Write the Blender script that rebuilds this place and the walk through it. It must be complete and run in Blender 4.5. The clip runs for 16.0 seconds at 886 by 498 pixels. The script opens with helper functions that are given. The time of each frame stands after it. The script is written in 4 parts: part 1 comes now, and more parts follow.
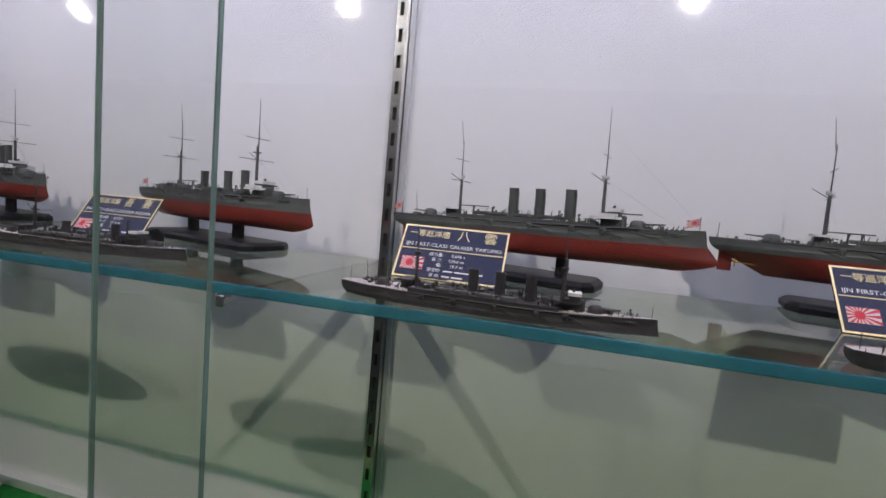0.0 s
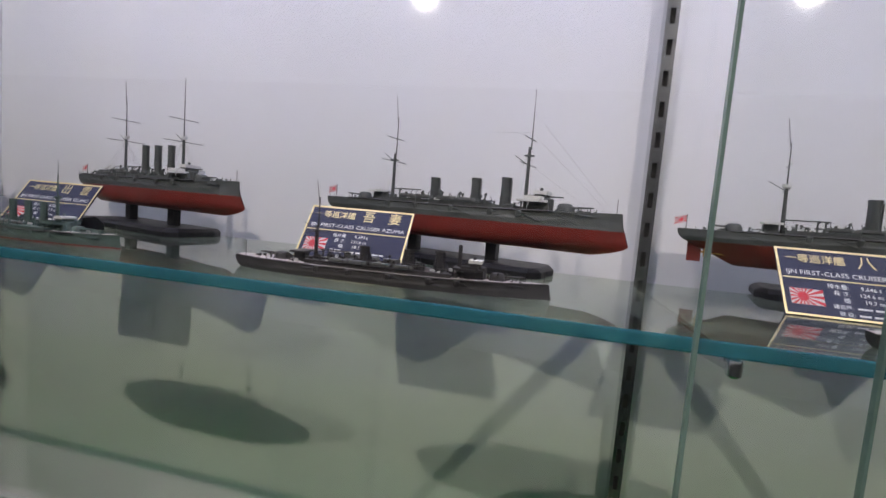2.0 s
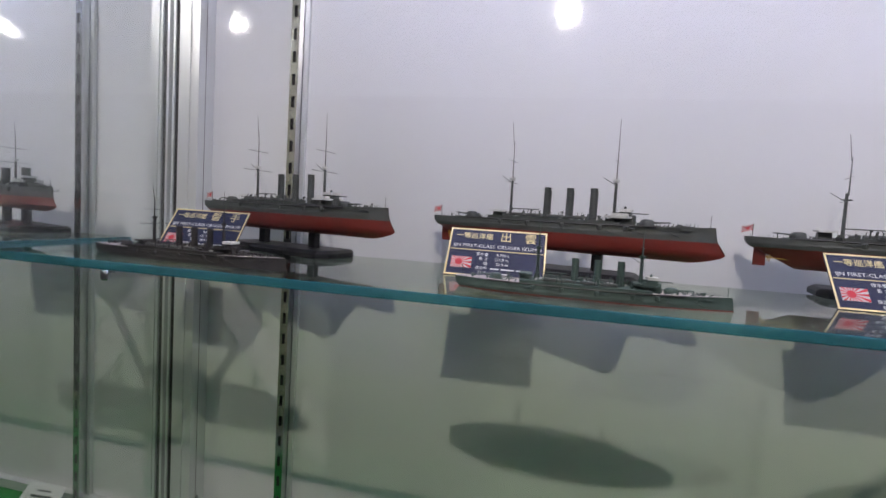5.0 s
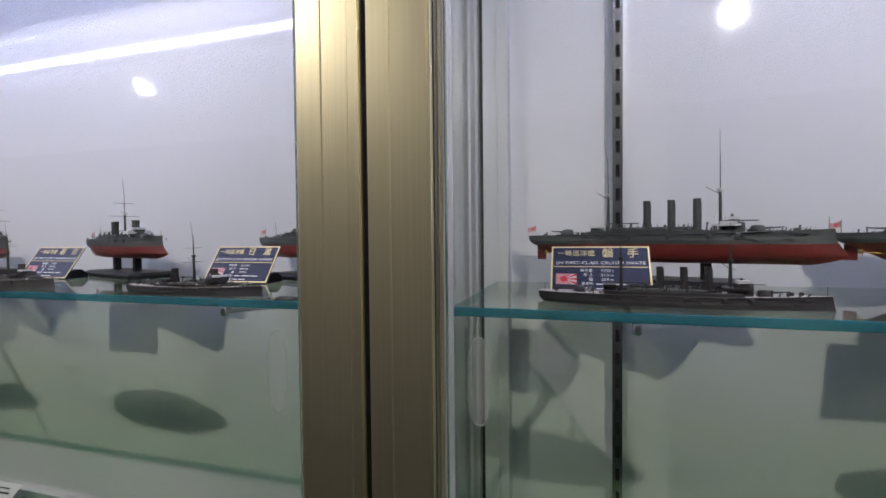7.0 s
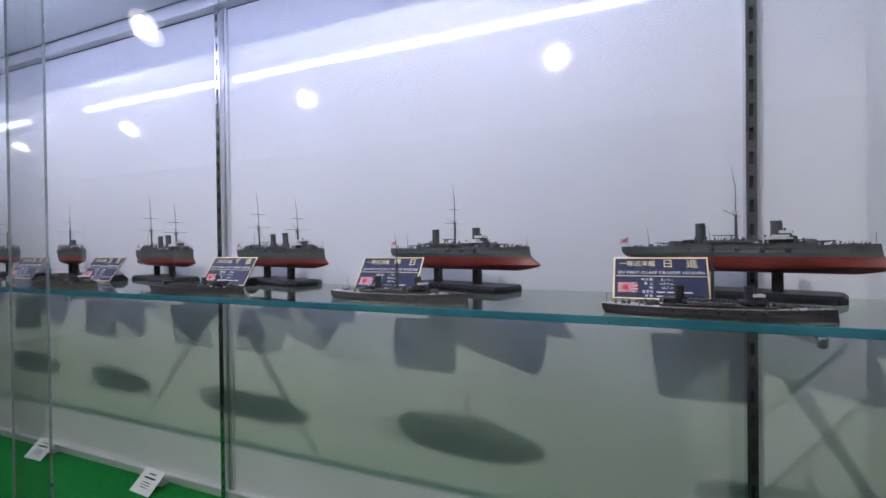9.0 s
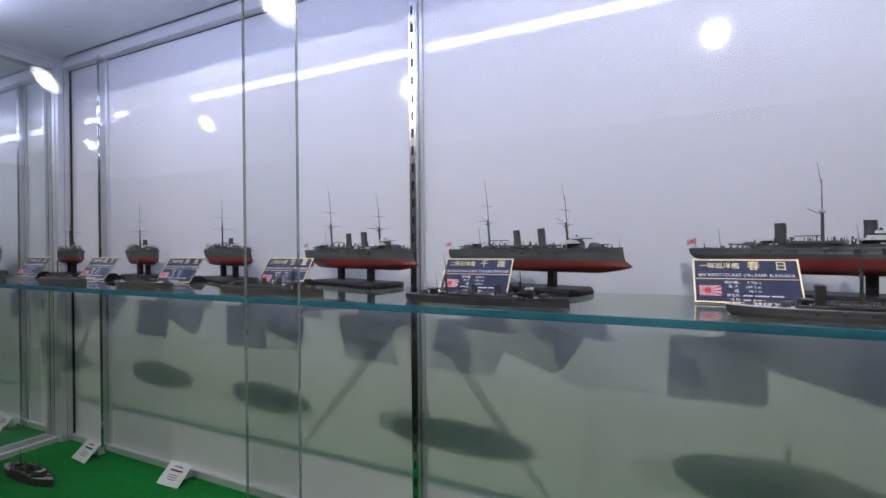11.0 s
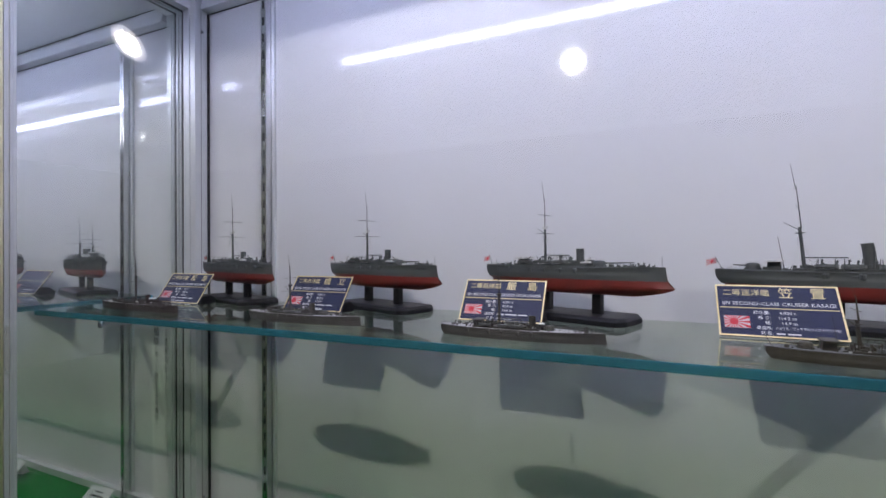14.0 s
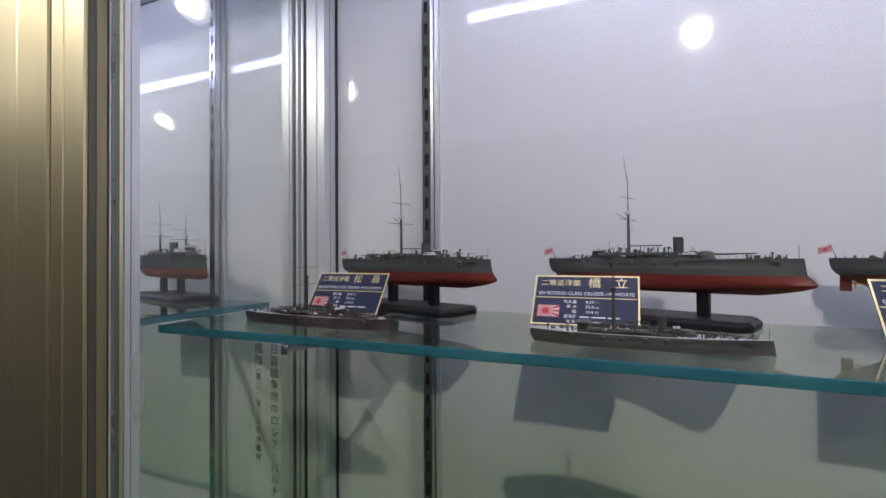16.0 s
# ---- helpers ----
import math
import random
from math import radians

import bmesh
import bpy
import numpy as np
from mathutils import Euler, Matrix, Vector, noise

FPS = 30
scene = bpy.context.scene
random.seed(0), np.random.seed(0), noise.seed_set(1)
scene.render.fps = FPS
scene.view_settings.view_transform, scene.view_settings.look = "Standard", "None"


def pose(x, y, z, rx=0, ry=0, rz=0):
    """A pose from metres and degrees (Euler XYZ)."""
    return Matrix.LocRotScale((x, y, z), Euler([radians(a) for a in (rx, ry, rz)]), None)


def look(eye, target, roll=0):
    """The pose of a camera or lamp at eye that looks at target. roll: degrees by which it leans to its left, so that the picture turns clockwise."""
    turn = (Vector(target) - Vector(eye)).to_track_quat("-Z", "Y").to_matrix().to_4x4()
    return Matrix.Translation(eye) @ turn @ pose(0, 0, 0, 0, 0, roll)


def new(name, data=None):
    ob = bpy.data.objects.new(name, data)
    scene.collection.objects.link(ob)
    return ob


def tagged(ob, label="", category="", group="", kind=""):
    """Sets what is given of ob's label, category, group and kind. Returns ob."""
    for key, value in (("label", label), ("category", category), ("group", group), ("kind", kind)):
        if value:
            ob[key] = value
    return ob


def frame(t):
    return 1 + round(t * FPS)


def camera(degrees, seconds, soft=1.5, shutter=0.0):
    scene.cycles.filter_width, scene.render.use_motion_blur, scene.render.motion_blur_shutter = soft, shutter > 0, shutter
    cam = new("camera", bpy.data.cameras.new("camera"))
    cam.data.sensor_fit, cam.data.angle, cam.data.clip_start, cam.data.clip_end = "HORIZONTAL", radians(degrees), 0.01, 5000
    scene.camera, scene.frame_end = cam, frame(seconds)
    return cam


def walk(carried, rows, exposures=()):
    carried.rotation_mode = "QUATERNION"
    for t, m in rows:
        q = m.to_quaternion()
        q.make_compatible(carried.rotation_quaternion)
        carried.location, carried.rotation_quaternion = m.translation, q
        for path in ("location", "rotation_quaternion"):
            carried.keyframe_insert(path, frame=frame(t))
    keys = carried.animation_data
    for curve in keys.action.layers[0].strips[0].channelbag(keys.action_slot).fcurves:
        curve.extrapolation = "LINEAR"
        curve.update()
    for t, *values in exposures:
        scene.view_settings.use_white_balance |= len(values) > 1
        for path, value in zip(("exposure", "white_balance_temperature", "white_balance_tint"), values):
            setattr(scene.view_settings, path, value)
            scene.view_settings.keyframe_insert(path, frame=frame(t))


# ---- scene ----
cam = camera(87.7, 16.0)
PATH = [
    (0.0, 0.0039, 0.0013, 1.5015, 84.893, -4.98, 14.557),
    (0.5, -0.1303, -0.0619, 1.4961, 85.162, -5.12, 10.144),
    (1.0, -0.2617, -0.1439, 1.5, 85.337, -5.172, 9.568),
    (1.5, -0.3791, -0.1004, 1.4957, 85.082, -5.151, 10.236),
    (2.0, -0.501, 0.0371, 1.4817, 85.158, -4.903, 12.907),
    (2.5, -0.5668, 0.1149, 1.4681, 85.203, -4.641, 15.773),
    (3.0, -0.6914, 0.0741, 1.4673, 85.257, -4.905, 15.905),
    (3.5, -0.8391, -0.0168, 1.4721, 85.664, -5.317, 13.066),
    (4.0, -0.9989, -0.0984, 1.4751, 85.521, -5.195, 12.635),
    (6.5, -1.7005, -0.0965, 1.5129, 87.528, 0.324, 12.908),
    (7.0, -1.9108, -0.1665, 1.4936, 88.381, 0.576, 16.335),
    (7.5, -2.0633, -0.1124, 1.4642, 88.92, 0.908, 22.295),
    (8.0, -2.2064, -0.0426, 1.466, 89.092, 0.867, 22.386),
    (8.5, -2.4115, -0.1307, 1.4984, 89.158, 0.759, 22.307),
    (9.0, -2.6449, -0.2657, 1.5029, 89.484, 0.641, 23.195),
    (11.5, -3.5012, -0.2943, 1.4998, 89.902, 0.309, 25.67),
    (12.0, -3.7301, -0.3267, 1.4974, 90.184, 0.125, 26.262),
    (12.5, -3.9912, -0.2065, 1.5165, 90.068, 0.516, 26.811),
    (13.0, -4.1389, -0.1037, 1.52, 90.413, 0.379, 27.662),
    (13.5, -4.2762, -0.1105, 1.5171, 90.428, 0.285, 26.957),
    (14.0, -4.4297, -0.1773, 1.5313, 90.285, 0.316, 23.834),
    (14.5, -4.5562, -0.2351, 1.5285, 90.266, 0.409, 22.426),
    (15.0, -4.7345, -0.1298, 1.5104, 90.611, 0.56, 23.063),
    (15.5, -4.8903, -0.0566, 1.5077, 91.27, 0.998, 22.67),
    (16.0, -5.0411, -0.0811, 1.5107, 90.644, 0.337, 22.841),
]
TONE = [(0.0, 0.0, 6620, 16), (2.5, 0.09, 6620, 16), (4.0, 0.10, 6610, 16), (6.5, 0.10, 6400, 16), (7.2, 0.12, 6350, 15), (8.0, 0.36, 6170, 15), (8.5, 0.24, 6050, 15), (9.0, 0.13, 5940, 16), (11.5, 0.0, 6090, 16), (12.0, 0.0, 6120, 16), (13.0, 0.0, 6220, 16), (14.5, -0.03, 6210, 16), (15.0, -0.03, 6270, 16), (16.0, 0.04, 6460, 15)]
walk(cam, [(t, pose(x, y, z, rx, ry, rz)) for t, x, y, z, rx, ry, rz in PATH], TONE)

# ---- light ----
world = bpy.data.worlds.new("room_air")
scene.world = world
world.use_nodes = True
world.node_tree.nodes["Background"].inputs[0].default_value = (0.5, 0.55, 0.65, 1)
world.node_tree.nodes["Background"].inputs[1].default_value = 0.05
scene.view_settings.exposure = 0.0
SPOT_X = (2.2, 0.47, -1.21, -3.07, -4.78, -6.70, -8.36)
SPOT_Y, SPOT_Z = -0.52, 2.53
SPOT_AIM = (0.66, 1.40)
SPOT_POWER = 43.0
LED_STRENGTH = 25.0

scene.cycles.transparent_max_bounces = 24

# ---- plan ----
WALL = 0.905                      # face of the back panel
PIL = 0.874                       # face of the slotted uprights
SHELF_Z, SHELF_T = 1.3975, 0.0125   # top of the glass shelf, its thickness
SHELF_Y0, SHELF_Y1 = 0.434, 0.790
GLASS_OUT, GLASS_IN = 0.330, 0.352
FLOOR_Z, CEIL_Z = 0.64, 2.366
DIVIDERS = (1.548, -2.148, -5.838, -9.53)
CASES = (
    dict(x1=1.548, x0=-2.148, pil=(1.16, -0.338, -1.831), meet=-0.355),
    dict(x1=-2.148, x0=-5.838, pil=(-2.431, -3.958, -5.483), meet=-3.960),
    dict(x1=-5.838, x0=-9.53, pil=(-6.157, -7.68, -9.2), meet=-7.68),
)


# ---- materials ----
def material(name, color, rough=0.5, metal=0.0, scale=40.0, vary=0.15, bump=0.0, bump_scale=400.0, stretch=None, specular=0.5, coat=0.0):
    m = bpy.data.materials.new(name)
    m.use_nodes = True
    nt = m.node_tree
    n, l = nt.nodes, nt.links
    b = n["Principled BSDF"]
    b.inputs["Roughness"].default_value = rough
    b.inputs["Metallic"].default_value = metal
    b.inputs["Specular IOR Level"].default_value = specular
    b.inputs["Coat Weight"].default_value = coat
    co = n.new("ShaderNodeTexCoord")
    mp = n.new("ShaderNodeMapping")
    l.new(co.outputs["Object"], mp.inputs[0])
    if stretch:
        mp.inputs["Scale"].default_value = stretch
    a = n.new("ShaderNodeTexNoise")
    a.inputs["Scale"].default_value = scale
    a.inputs["Detail"].default_value = 5
    l.new(mp.outputs[0], a.inputs["Vector"])
    c = n.new("ShaderNodeTexNoise")
    c.inputs["Scale"].default_value = scale * 7
    c.inputs["Detail"].default_value = 3
    l.new(mp.outputs[0], c.inputs["Vector"])
    add = n.new("ShaderNodeMath")
    add.operation = "MULTIPLY_ADD"
    add.inputs[1].default_value = 0.4
    l.new(c.outputs["Fac"], add.inputs[0])
    l.new(a.outputs["Fac"], add.inputs[2])
    r = n.new("ShaderNodeMapRange")
    r.inputs["From Min"].default_value, r.inputs["From Max"].default_value = 0.4, 1.0
    r.inputs["To Min"].default_value, r.inputs["To Max"].default_value = 1 - vary, 1 + vary
    l.new(add.outputs[0], r.inputs["Value"])
    mul = n.new("ShaderNodeVectorMath")
    mul.operation = "SCALE"
    mul.inputs[0].default_value = color
    l.new(r.outputs[0], mul.inputs["Scale"])
    l.new(mul.outputs[0], b.inputs["Base Color"])
    if bump:
        d = n.new("ShaderNodeTexNoise")
        d.inputs["Scale"].default_value = bump_scale
        l.new(mp.outputs[0], d.inputs["Vector"])
        u = n.new("ShaderNodeBump")
        u.inputs["Strength"].default_value = bump
        u.inputs["Distance"].default_value = 0.001
        l.new(d.outputs["Fac"], u.inputs["Height"])
        l.new(u.outputs[0], b.inputs["Normal"])
    return m


def clear_glass(name, tint, gloss_rough=0.0, haze=0.0):
    """Flat glass: tinted see-through plus a mirror reflection that grows towards grazing view."""
    m = bpy.data.materials.new(name)
    m.use_nodes = True
    nt = m.node_tree
    n, l = nt.nodes, nt.links
    n.remove(n["Principled BSDF"])
    out = n["Material Output"]
    t = n.new("ShaderNodeBsdfTransparent")
    t.inputs[0].default_value = (*tint, 1)
    g = n.new("ShaderNodeBsdfGlossy")
    g.inputs["Roughness"].default_value = gloss_rough
    lw = n.new("ShaderNodeLayerWeight")
    lw.inputs[0].default_value = 0.5
    p = n.new("ShaderNodeMath")
    p.operation = "POWER"
    p.inputs[1].default_value = 5.0
    l.new(lw.outputs["Facing"], p.inputs[0])
    q = n.new("ShaderNodeMath")
    q.operation = "MULTIPLY_ADD"
    q.inputs[1].default_value, q.inputs[2].default_value = 0.96, 0.04
    l.new(p.outputs[0], q.inputs[0])
    mix = n.new("ShaderNodeMixShader")
    l.new(q.outputs[0], mix.inputs[0])
    l.new(t.outputs[0], mix.inputs[1])
    l.new(g.outputs[0], mix.inputs[2])
    last = mix
    # Even pale share: painted reflection haze on end panes, ground whiteness on grips.
    if haze:
        film = n.new("ShaderNodeBsdfDiffuse")
        film.inputs[0].default_value = (0.8, 0.82, 0.85, 1)
        last = n.new("ShaderNodeMixShader")
        last.inputs[0].default_value = haze
        l.new(mix.outputs[0], last.inputs[1])
        l.new(film.outputs[0], last.inputs[2])
    l.new(last.outputs[0], out.inputs[0])
    return m


def glowing(name, color, strength):
    m = bpy.data.materials.new(name)
    m.use_nodes = True
    b = m.node_tree.nodes["Principled BSDF"]
    b.inputs["Base Color"].default_value = (0.9, 0.9, 0.9, 1)
    b.inputs["Emission Color"].default_value = (*color, 1)
    b.inputs["Emission Strength"].default_value = strength
    return m


def ship_paint(name, color, worn, streak):
    """Weathered model paint: plating lines, soft mottling, downward rust and dirt streaks."""
    m = material(name, color, 0.5, 0, 45, 0.35, 0.25, 900)
    nt = m.node_tree
    n, l = nt.nodes, nt.links
    b = n["Principled BSDF"]
    base = b.inputs["Base Color"].links[0].from_socket
    co = n.new("ShaderNodeTexCoord")
    mp = n.new("ShaderNodeMapping")
    mp.inputs["Scale"].default_value = (260, 260, 40)
    l.new(co.outputs["Object"], mp.inputs[0])
    st = n.new("ShaderNodeTexNoise")
    st.inputs["Scale"].default_value = 1.0
    st.inputs["Detail"].default_value = 4
    l.new(mp.outputs[0], st.inputs["Vector"])
    r1 = n.new("ShaderNodeMapRange")
    r1.inputs["From Min"].default_value, r1.inputs["From Max"].default_value = 0.54, 0.72
    r1.inputs["To Max"].default_value = 0.55
    l.new(st.outputs["Fac"], r1.inputs["Value"])
    mx = n.new("ShaderNodeMix")
    mx.data_type = "RGBA"
    l.new(r1.outputs[0], mx.inputs[0])
    l.new(base, mx.inputs[6])
    mx.inputs[7].default_value = (*streak, 1)
    fl = n.new("ShaderNodeTexNoise")
    fl.inputs["Scale"].default_value = 520
    fl.inputs["Detail"].default_value = 2
    l.new(co.outputs["Object"], fl.inputs["Vector"])
    r2 = n.new("ShaderNodeMapRange")
    r2.inputs["From Min"].default_value, r2.inputs["From Max"].default_value = 0.62, 0.72
    r2.inputs["To Max"].default_value = 0.6
    l.new(fl.outputs["Fac"], r2.inputs["Value"])
    m2 = n.new("ShaderNodeMix")
    m2.data_type = "RGBA"
    l.new(r2.outputs[0], m2.inputs[0])
    l.new(mx.outputs[2], m2.inputs[6])
    m2.inputs[7].default_value = (*worn, 1)
    l.new(m2.outputs[2], b.inputs["Base Color"])
    return m


PANEL = material("white_gloss_laminate", (0.72, 0.72, 0.74), 0.05, 0, 3, 0.02, 0.02, 60)
SILVER = material("satin_aluminium", (0.70, 0.71, 0.72), 0.34, 0.4, 6, 0.05, 0.03, 300, (60, 60, 0.6))
CHROME = material("bright_chrome", (0.62, 0.63, 0.65), 0.20, 1.0, 30, 0.06)
GOLD = material("champagne_gold_aluminium", (0.84, 0.77, 0.52), 0.42, 0.97, 5, 0.05, 0.02, 260, (60, 60, 0.5))
# Duller than the front gold: shade on the side return is in both colours.
RETURN_SHADE = material("shaded_return_metal", (0.15, 0.145, 0.115), 0.45, 0.4, 5, 0.08, 0.03, 260, (60, 60, 0.5))
RIB_SHADE = material("shaded_rib_gold", (0.34, 0.30, 0.19), 0.45, 0.6, 5, 0.08, 0.03, 260, (60, 60, 0.5))
GASKET = material("black_rubber_gasket", (0.02, 0.02, 0.02), 0.6)
SLOT_SHADE = material("painted_slot_shade", (0.05, 0.045, 0.04), 0.6)
FELT = material("green_felt", (0.012, 0.20, 0.035), 0.95, 0, 60, 0.25, 0.6, 1500, specular=0.1)
CASE_TOP = material("pale_grey_case_ceiling", (0.80, 0.83, 0.86), 0.08, 0, 2, 0.03)
CASE_BASE = material("grey_beige_cabinet", (0.45, 0.43, 0.38), 0.5, 0, 4, 0.06)
PANE = clear_glass("sliding_pane_glass", (0.980, 0.987, 0.985))
# The last value paints a faint reflection haze over the pane.
END_PANE = clear_glass("end_pane_glass", (0.975, 0.986, 0.982), 0.0, 0.018)
SHELF = clear_glass("shelf_glass", (0.855, 0.92, 0.825))
EDGE_TEAL = material("teal_glass_edge", (0.045, 0.260, 0.350), 0.12, 0, 12, 0.25, stretch=(1, 1, 60), coat=0.4)
EDGE_GREEN = material("dark_green_pane_edge", (0.15, 0.24, 0.22), 0.15, 0, 15, 0.2)
GRIP = clear_glass("ground_finger_grip", (0.93, 0.955, 0.945), 0.25, 0.14)
GRIP_RIM = material("ground_glass_rim", (0.42, 0.48, 0.46), 0.4, 0, 30, 0.1)
def part_clear(m, share, tint):
    """Let a share of the light through a tinted solid."""
    n, l = m.node_tree.nodes, m.node_tree.links
    t = n.new("ShaderNodeBsdfTransparent")
    t.inputs[0].default_value = (*tint, 1)
    mix = n.new("ShaderNodeMixShader")
    mix.inputs[0].default_value = share
    l.new(n["Principled BSDF"].outputs[0], mix.inputs[1])
    l.new(t.outputs[0], mix.inputs[2])
    l.new(mix.outputs[0], n["Material Output"].inputs[0])
    return m


EDGE_PALE = part_clear(material("pale_polished_pane_edge", (0.32, 0.37, 0.36), 0.15, 0, 15, 0.2), 0.5, (0.85, 0.92, 0.90))
part_clear(EDGE_TEAL, 0.50, (0.55, 0.88, 0.92))
LED = glowing("cool_led_diffuser", (0.66, 0.70, 1.0), LED_STRENGTH)
LENS = glowing("spot_lens_glow", (1.0, 0.96, 0.90), 60.0)
BEZEL = glowing("spot_reflector_glow", (1.0, 0.96, 0.90), 4.0)
SPOT_BODY = material("white_spot_housing", (0.7, 0.7, 0.7), 0.4)
ROOM_WALL = material("room_wall_paint", (0.40, 0.38, 0.355), 0.8, 0, 2, 0.06)
ROOM_CEIL = material("room_ceiling_board", (0.80, 0.80, 0.78), 0.8, 0, 3, 0.06)
ROOM_FLOOR = material("grey_carpet", (0.03, 0.03, 0.032), 0.95, 0, 80, 0.25, 0.5, 900)
HULL_GREY = ship_paint("weathered_warship_grey", (0.062, 0.070, 0.068), (0.19, 0.20, 0.20), (0.022, 0.020, 0.016))
HULL_DARK = ship_paint("dark_sooty_grey", (0.029, 0.027, 0.029), (0.20, 0.19, 0.195), (0.013, 0.009, 0.007))
HULL_STONE = ship_paint("rusty_stone_grey", (0.056, 0.053, 0.048), (0.22, 0.21, 0.20), (0.024, 0.014, 0.009))
HULL_BROWN = ship_paint("sooty_brown_grey", (0.043, 0.034, 0.033), (0.18, 0.16, 0.15), (0.017, 0.010, 0.008))
LINE = material("dark_rigging_line", (0.06, 0.06, 0.06), 0.7)
HULL_GREEN = ship_paint("sea_green_grey", (0.060, 0.098, 0.087), (0.17, 0.23, 0.21), (0.025, 0.038, 0.032))
HULL_OLIVE = ship_paint("olive_brown_grey", (0.052, 0.047, 0.033), (0.15, 0.13, 0.09), (0.018, 0.014, 0.010))
HULL_BLACK = material("black_green_hull", (0.04, 0.05, 0.045), 0.55, 0, 45, 0.35, 0.3, 900)
RED = material("antifouling_red", (0.165, 0.019, 0.013), 0.42, 0, 35, 0.3, 0.2, 700)
DECK_GREY = material("deck_grey", (0.13, 0.14, 0.14), 0.6, 0, 80, 0.3)
DECK_PALE = material("pale_scrubbed_deck", (0.42, 0.41, 0.41), 0.7, 0, 70, 0.22, stretch=(4, 60, 4))
DECK_TAN = material("pinkish_wood_deck", (0.42, 0.38, 0.36), 0.7, 0, 60, 0.25, stretch=(4, 60, 4))
CANVAS = material("white_canvas", (0.62, 0.62, 0.60), 0.8, 0, 80, 0.15)
BRASS = material("brass_propeller", (0.55, 0.33, 0.08), 0.3, 0.8, 80, 0.2)
BOAT = material("boat_grey", (0.17, 0.18, 0.18), 0.6, 0, 100, 0.3)
STAND = material("black_lacquered_wood", (0.008, 0.008, 0.010), 0.45, 0, 20, 0.3, 0.1, 300, specular=0.3)
NAVY = material("navy_plate", (0.016, 0.021, 0.062), 0.45, 0, 25, 0.15, specular=0.3)
GOLD_INK = material("pale_gold_print", (0.80, 0.66, 0.34), 0.42, 0.45, 120, 0.1)
WHITE_INK = material("white_print", (0.75, 0.75, 0.75), 0.5, 0, 120, 0.05)
FLAG_RED = material("flag_red", (0.62, 0.03, 0.05), 0.6, 0, 100, 0.1)
FLAG_PINK = material("small_flag_red", (0.68, 0.07, 0.09), 0.7, 0, 100, 0.1)
FLAG_WHITE = material("flag_white", (0.62, 0.60, 0.59), 0.6, 0, 100, 0.05)
PAPER = material("white_card", (0.78, 0.78, 0.77), 0.7, 0, 30, 0.04)
INK = material("black_ink", (0.03, 0.03, 0.03), 0.7)


# ---- mesh helpers ----
def box(bm, x0, x1, y0, y1, z0, z1, top=1.0):
    """A box; top narrows its upper face about the centre."""
    cx, cy = (x0 + x1) / 2, (y0 + y1) / 2
    v = []
    for z, k in ((z0, 1.0), (z1, top)):
        for x, y in ((x0, y0), (x1, y0), (x1, y1), (x0, y1)):
            v.append(bm.verts.new((cx + (x - cx) * k, cy + (y - cy) * k, z)))
    for f in ((3, 2, 1, 0), (4, 5, 6, 7), (0, 1, 5, 4), (1, 2, 6, 5), (2, 3, 7, 6), (3, 0, 4, 7)):
        bm.faces.new([v[i] for i in f])
    return bm


def rod(bm, a, b, r0, r1=None, n=8):
    """A round bar from a to b, closed at its ends."""
    r1 = r0 if r1 is None else r1
    a, b = Vector(a), Vector(b)
    w = (b - a).normalized()
    u = w.orthogonal().normalized()
    k = w.cross(u)
    rings = []
    for p, r in ((a, r0), (b, r1)):
        rings.append([bm.verts.new(p + u * (r * math.cos(i * math.tau / n)) + k * (r * math.sin(i * math.tau / n))) for i in range(n)])
    for i in range(n):
        j = (i + 1) % n
        bm.faces.new((rings[0][i], rings[0][j], rings[1][j], rings[1][i]))
    bm.faces.new(rings[0][::-1])
    bm.faces.new(rings[1])
    return bm


def lathe(bm, origin, axis, profile, n=16):
    """A turned body: profile is (distance along the axis, radius)."""
    o, w = Vector(origin), Vector(axis).normalized()
    u = w.orthogonal().normalized()
    k = w.cross(u)
    rings = [[bm.verts.new(o + w * d + u * (r * math.cos(i * math.tau / n)) + k * (r * math.sin(i * math.tau / n))) for i in range(n)] for d, r in profile]
    for a, b in zip(rings, rings[1:]):
        for i in range(n):
            j = (i + 1) % n
            bm.faces.new((a[i], a[j], b[j], b[i]))
    bm.faces.new(rings[0][::-1])
    bm.faces.new(rings[-1])
    return bm


def prism(bm, outline, axis, lo, hi):
    """An outline of (u, v) pushed along an axis: x (y, z), y (x, z) or z (x, y)."""
    def at(u, v, w):
        return {"x": (w, u, v), "y": (u, w, v), "z": (u, v, w)}[axis]
    a = [bm.verts.new(at(u, v, lo)) for u, v in outline]
    b = [bm.verts.new(at(u, v, hi)) for u, v in outline]
    n = len(outline)
    for i in range(n):
        j = (i + 1) % n
        bm.faces.new((a[i], a[j], b[j], b[i]))
    bm.faces.new(a[::-1])
    bm.faces.new(b)
    return bm


def mesh_of(name, bm, mat, smooth=False):
    bmesh.ops.recalc_face_normals(bm, faces=bm.faces)
    me = bpy.data.meshes.new(name)
    bm.to_mesh(me)
    bm.free()
    me.materials.append(mat)
    if smooth:
        me.polygons.foreach_set("use_smooth", [True] * len(me.polygons))
        me.set_sharp_from_angle(angle=math.radians(38))
    return me


def part(name, bm, mat, parent=None, label="", smooth=False):
    ob = new(name, mesh_of(name, bm, mat, smooth))
    ob.parent = parent
    return tagged(ob, label)


def thing(name, label, category, m=None, group="", kind=""):
    ob = tagged(new(name), label, category, group, kind)
    ob.empty_display_size = 0.05
    if m is not None:
        ob.matrix_basis = m
    return ob


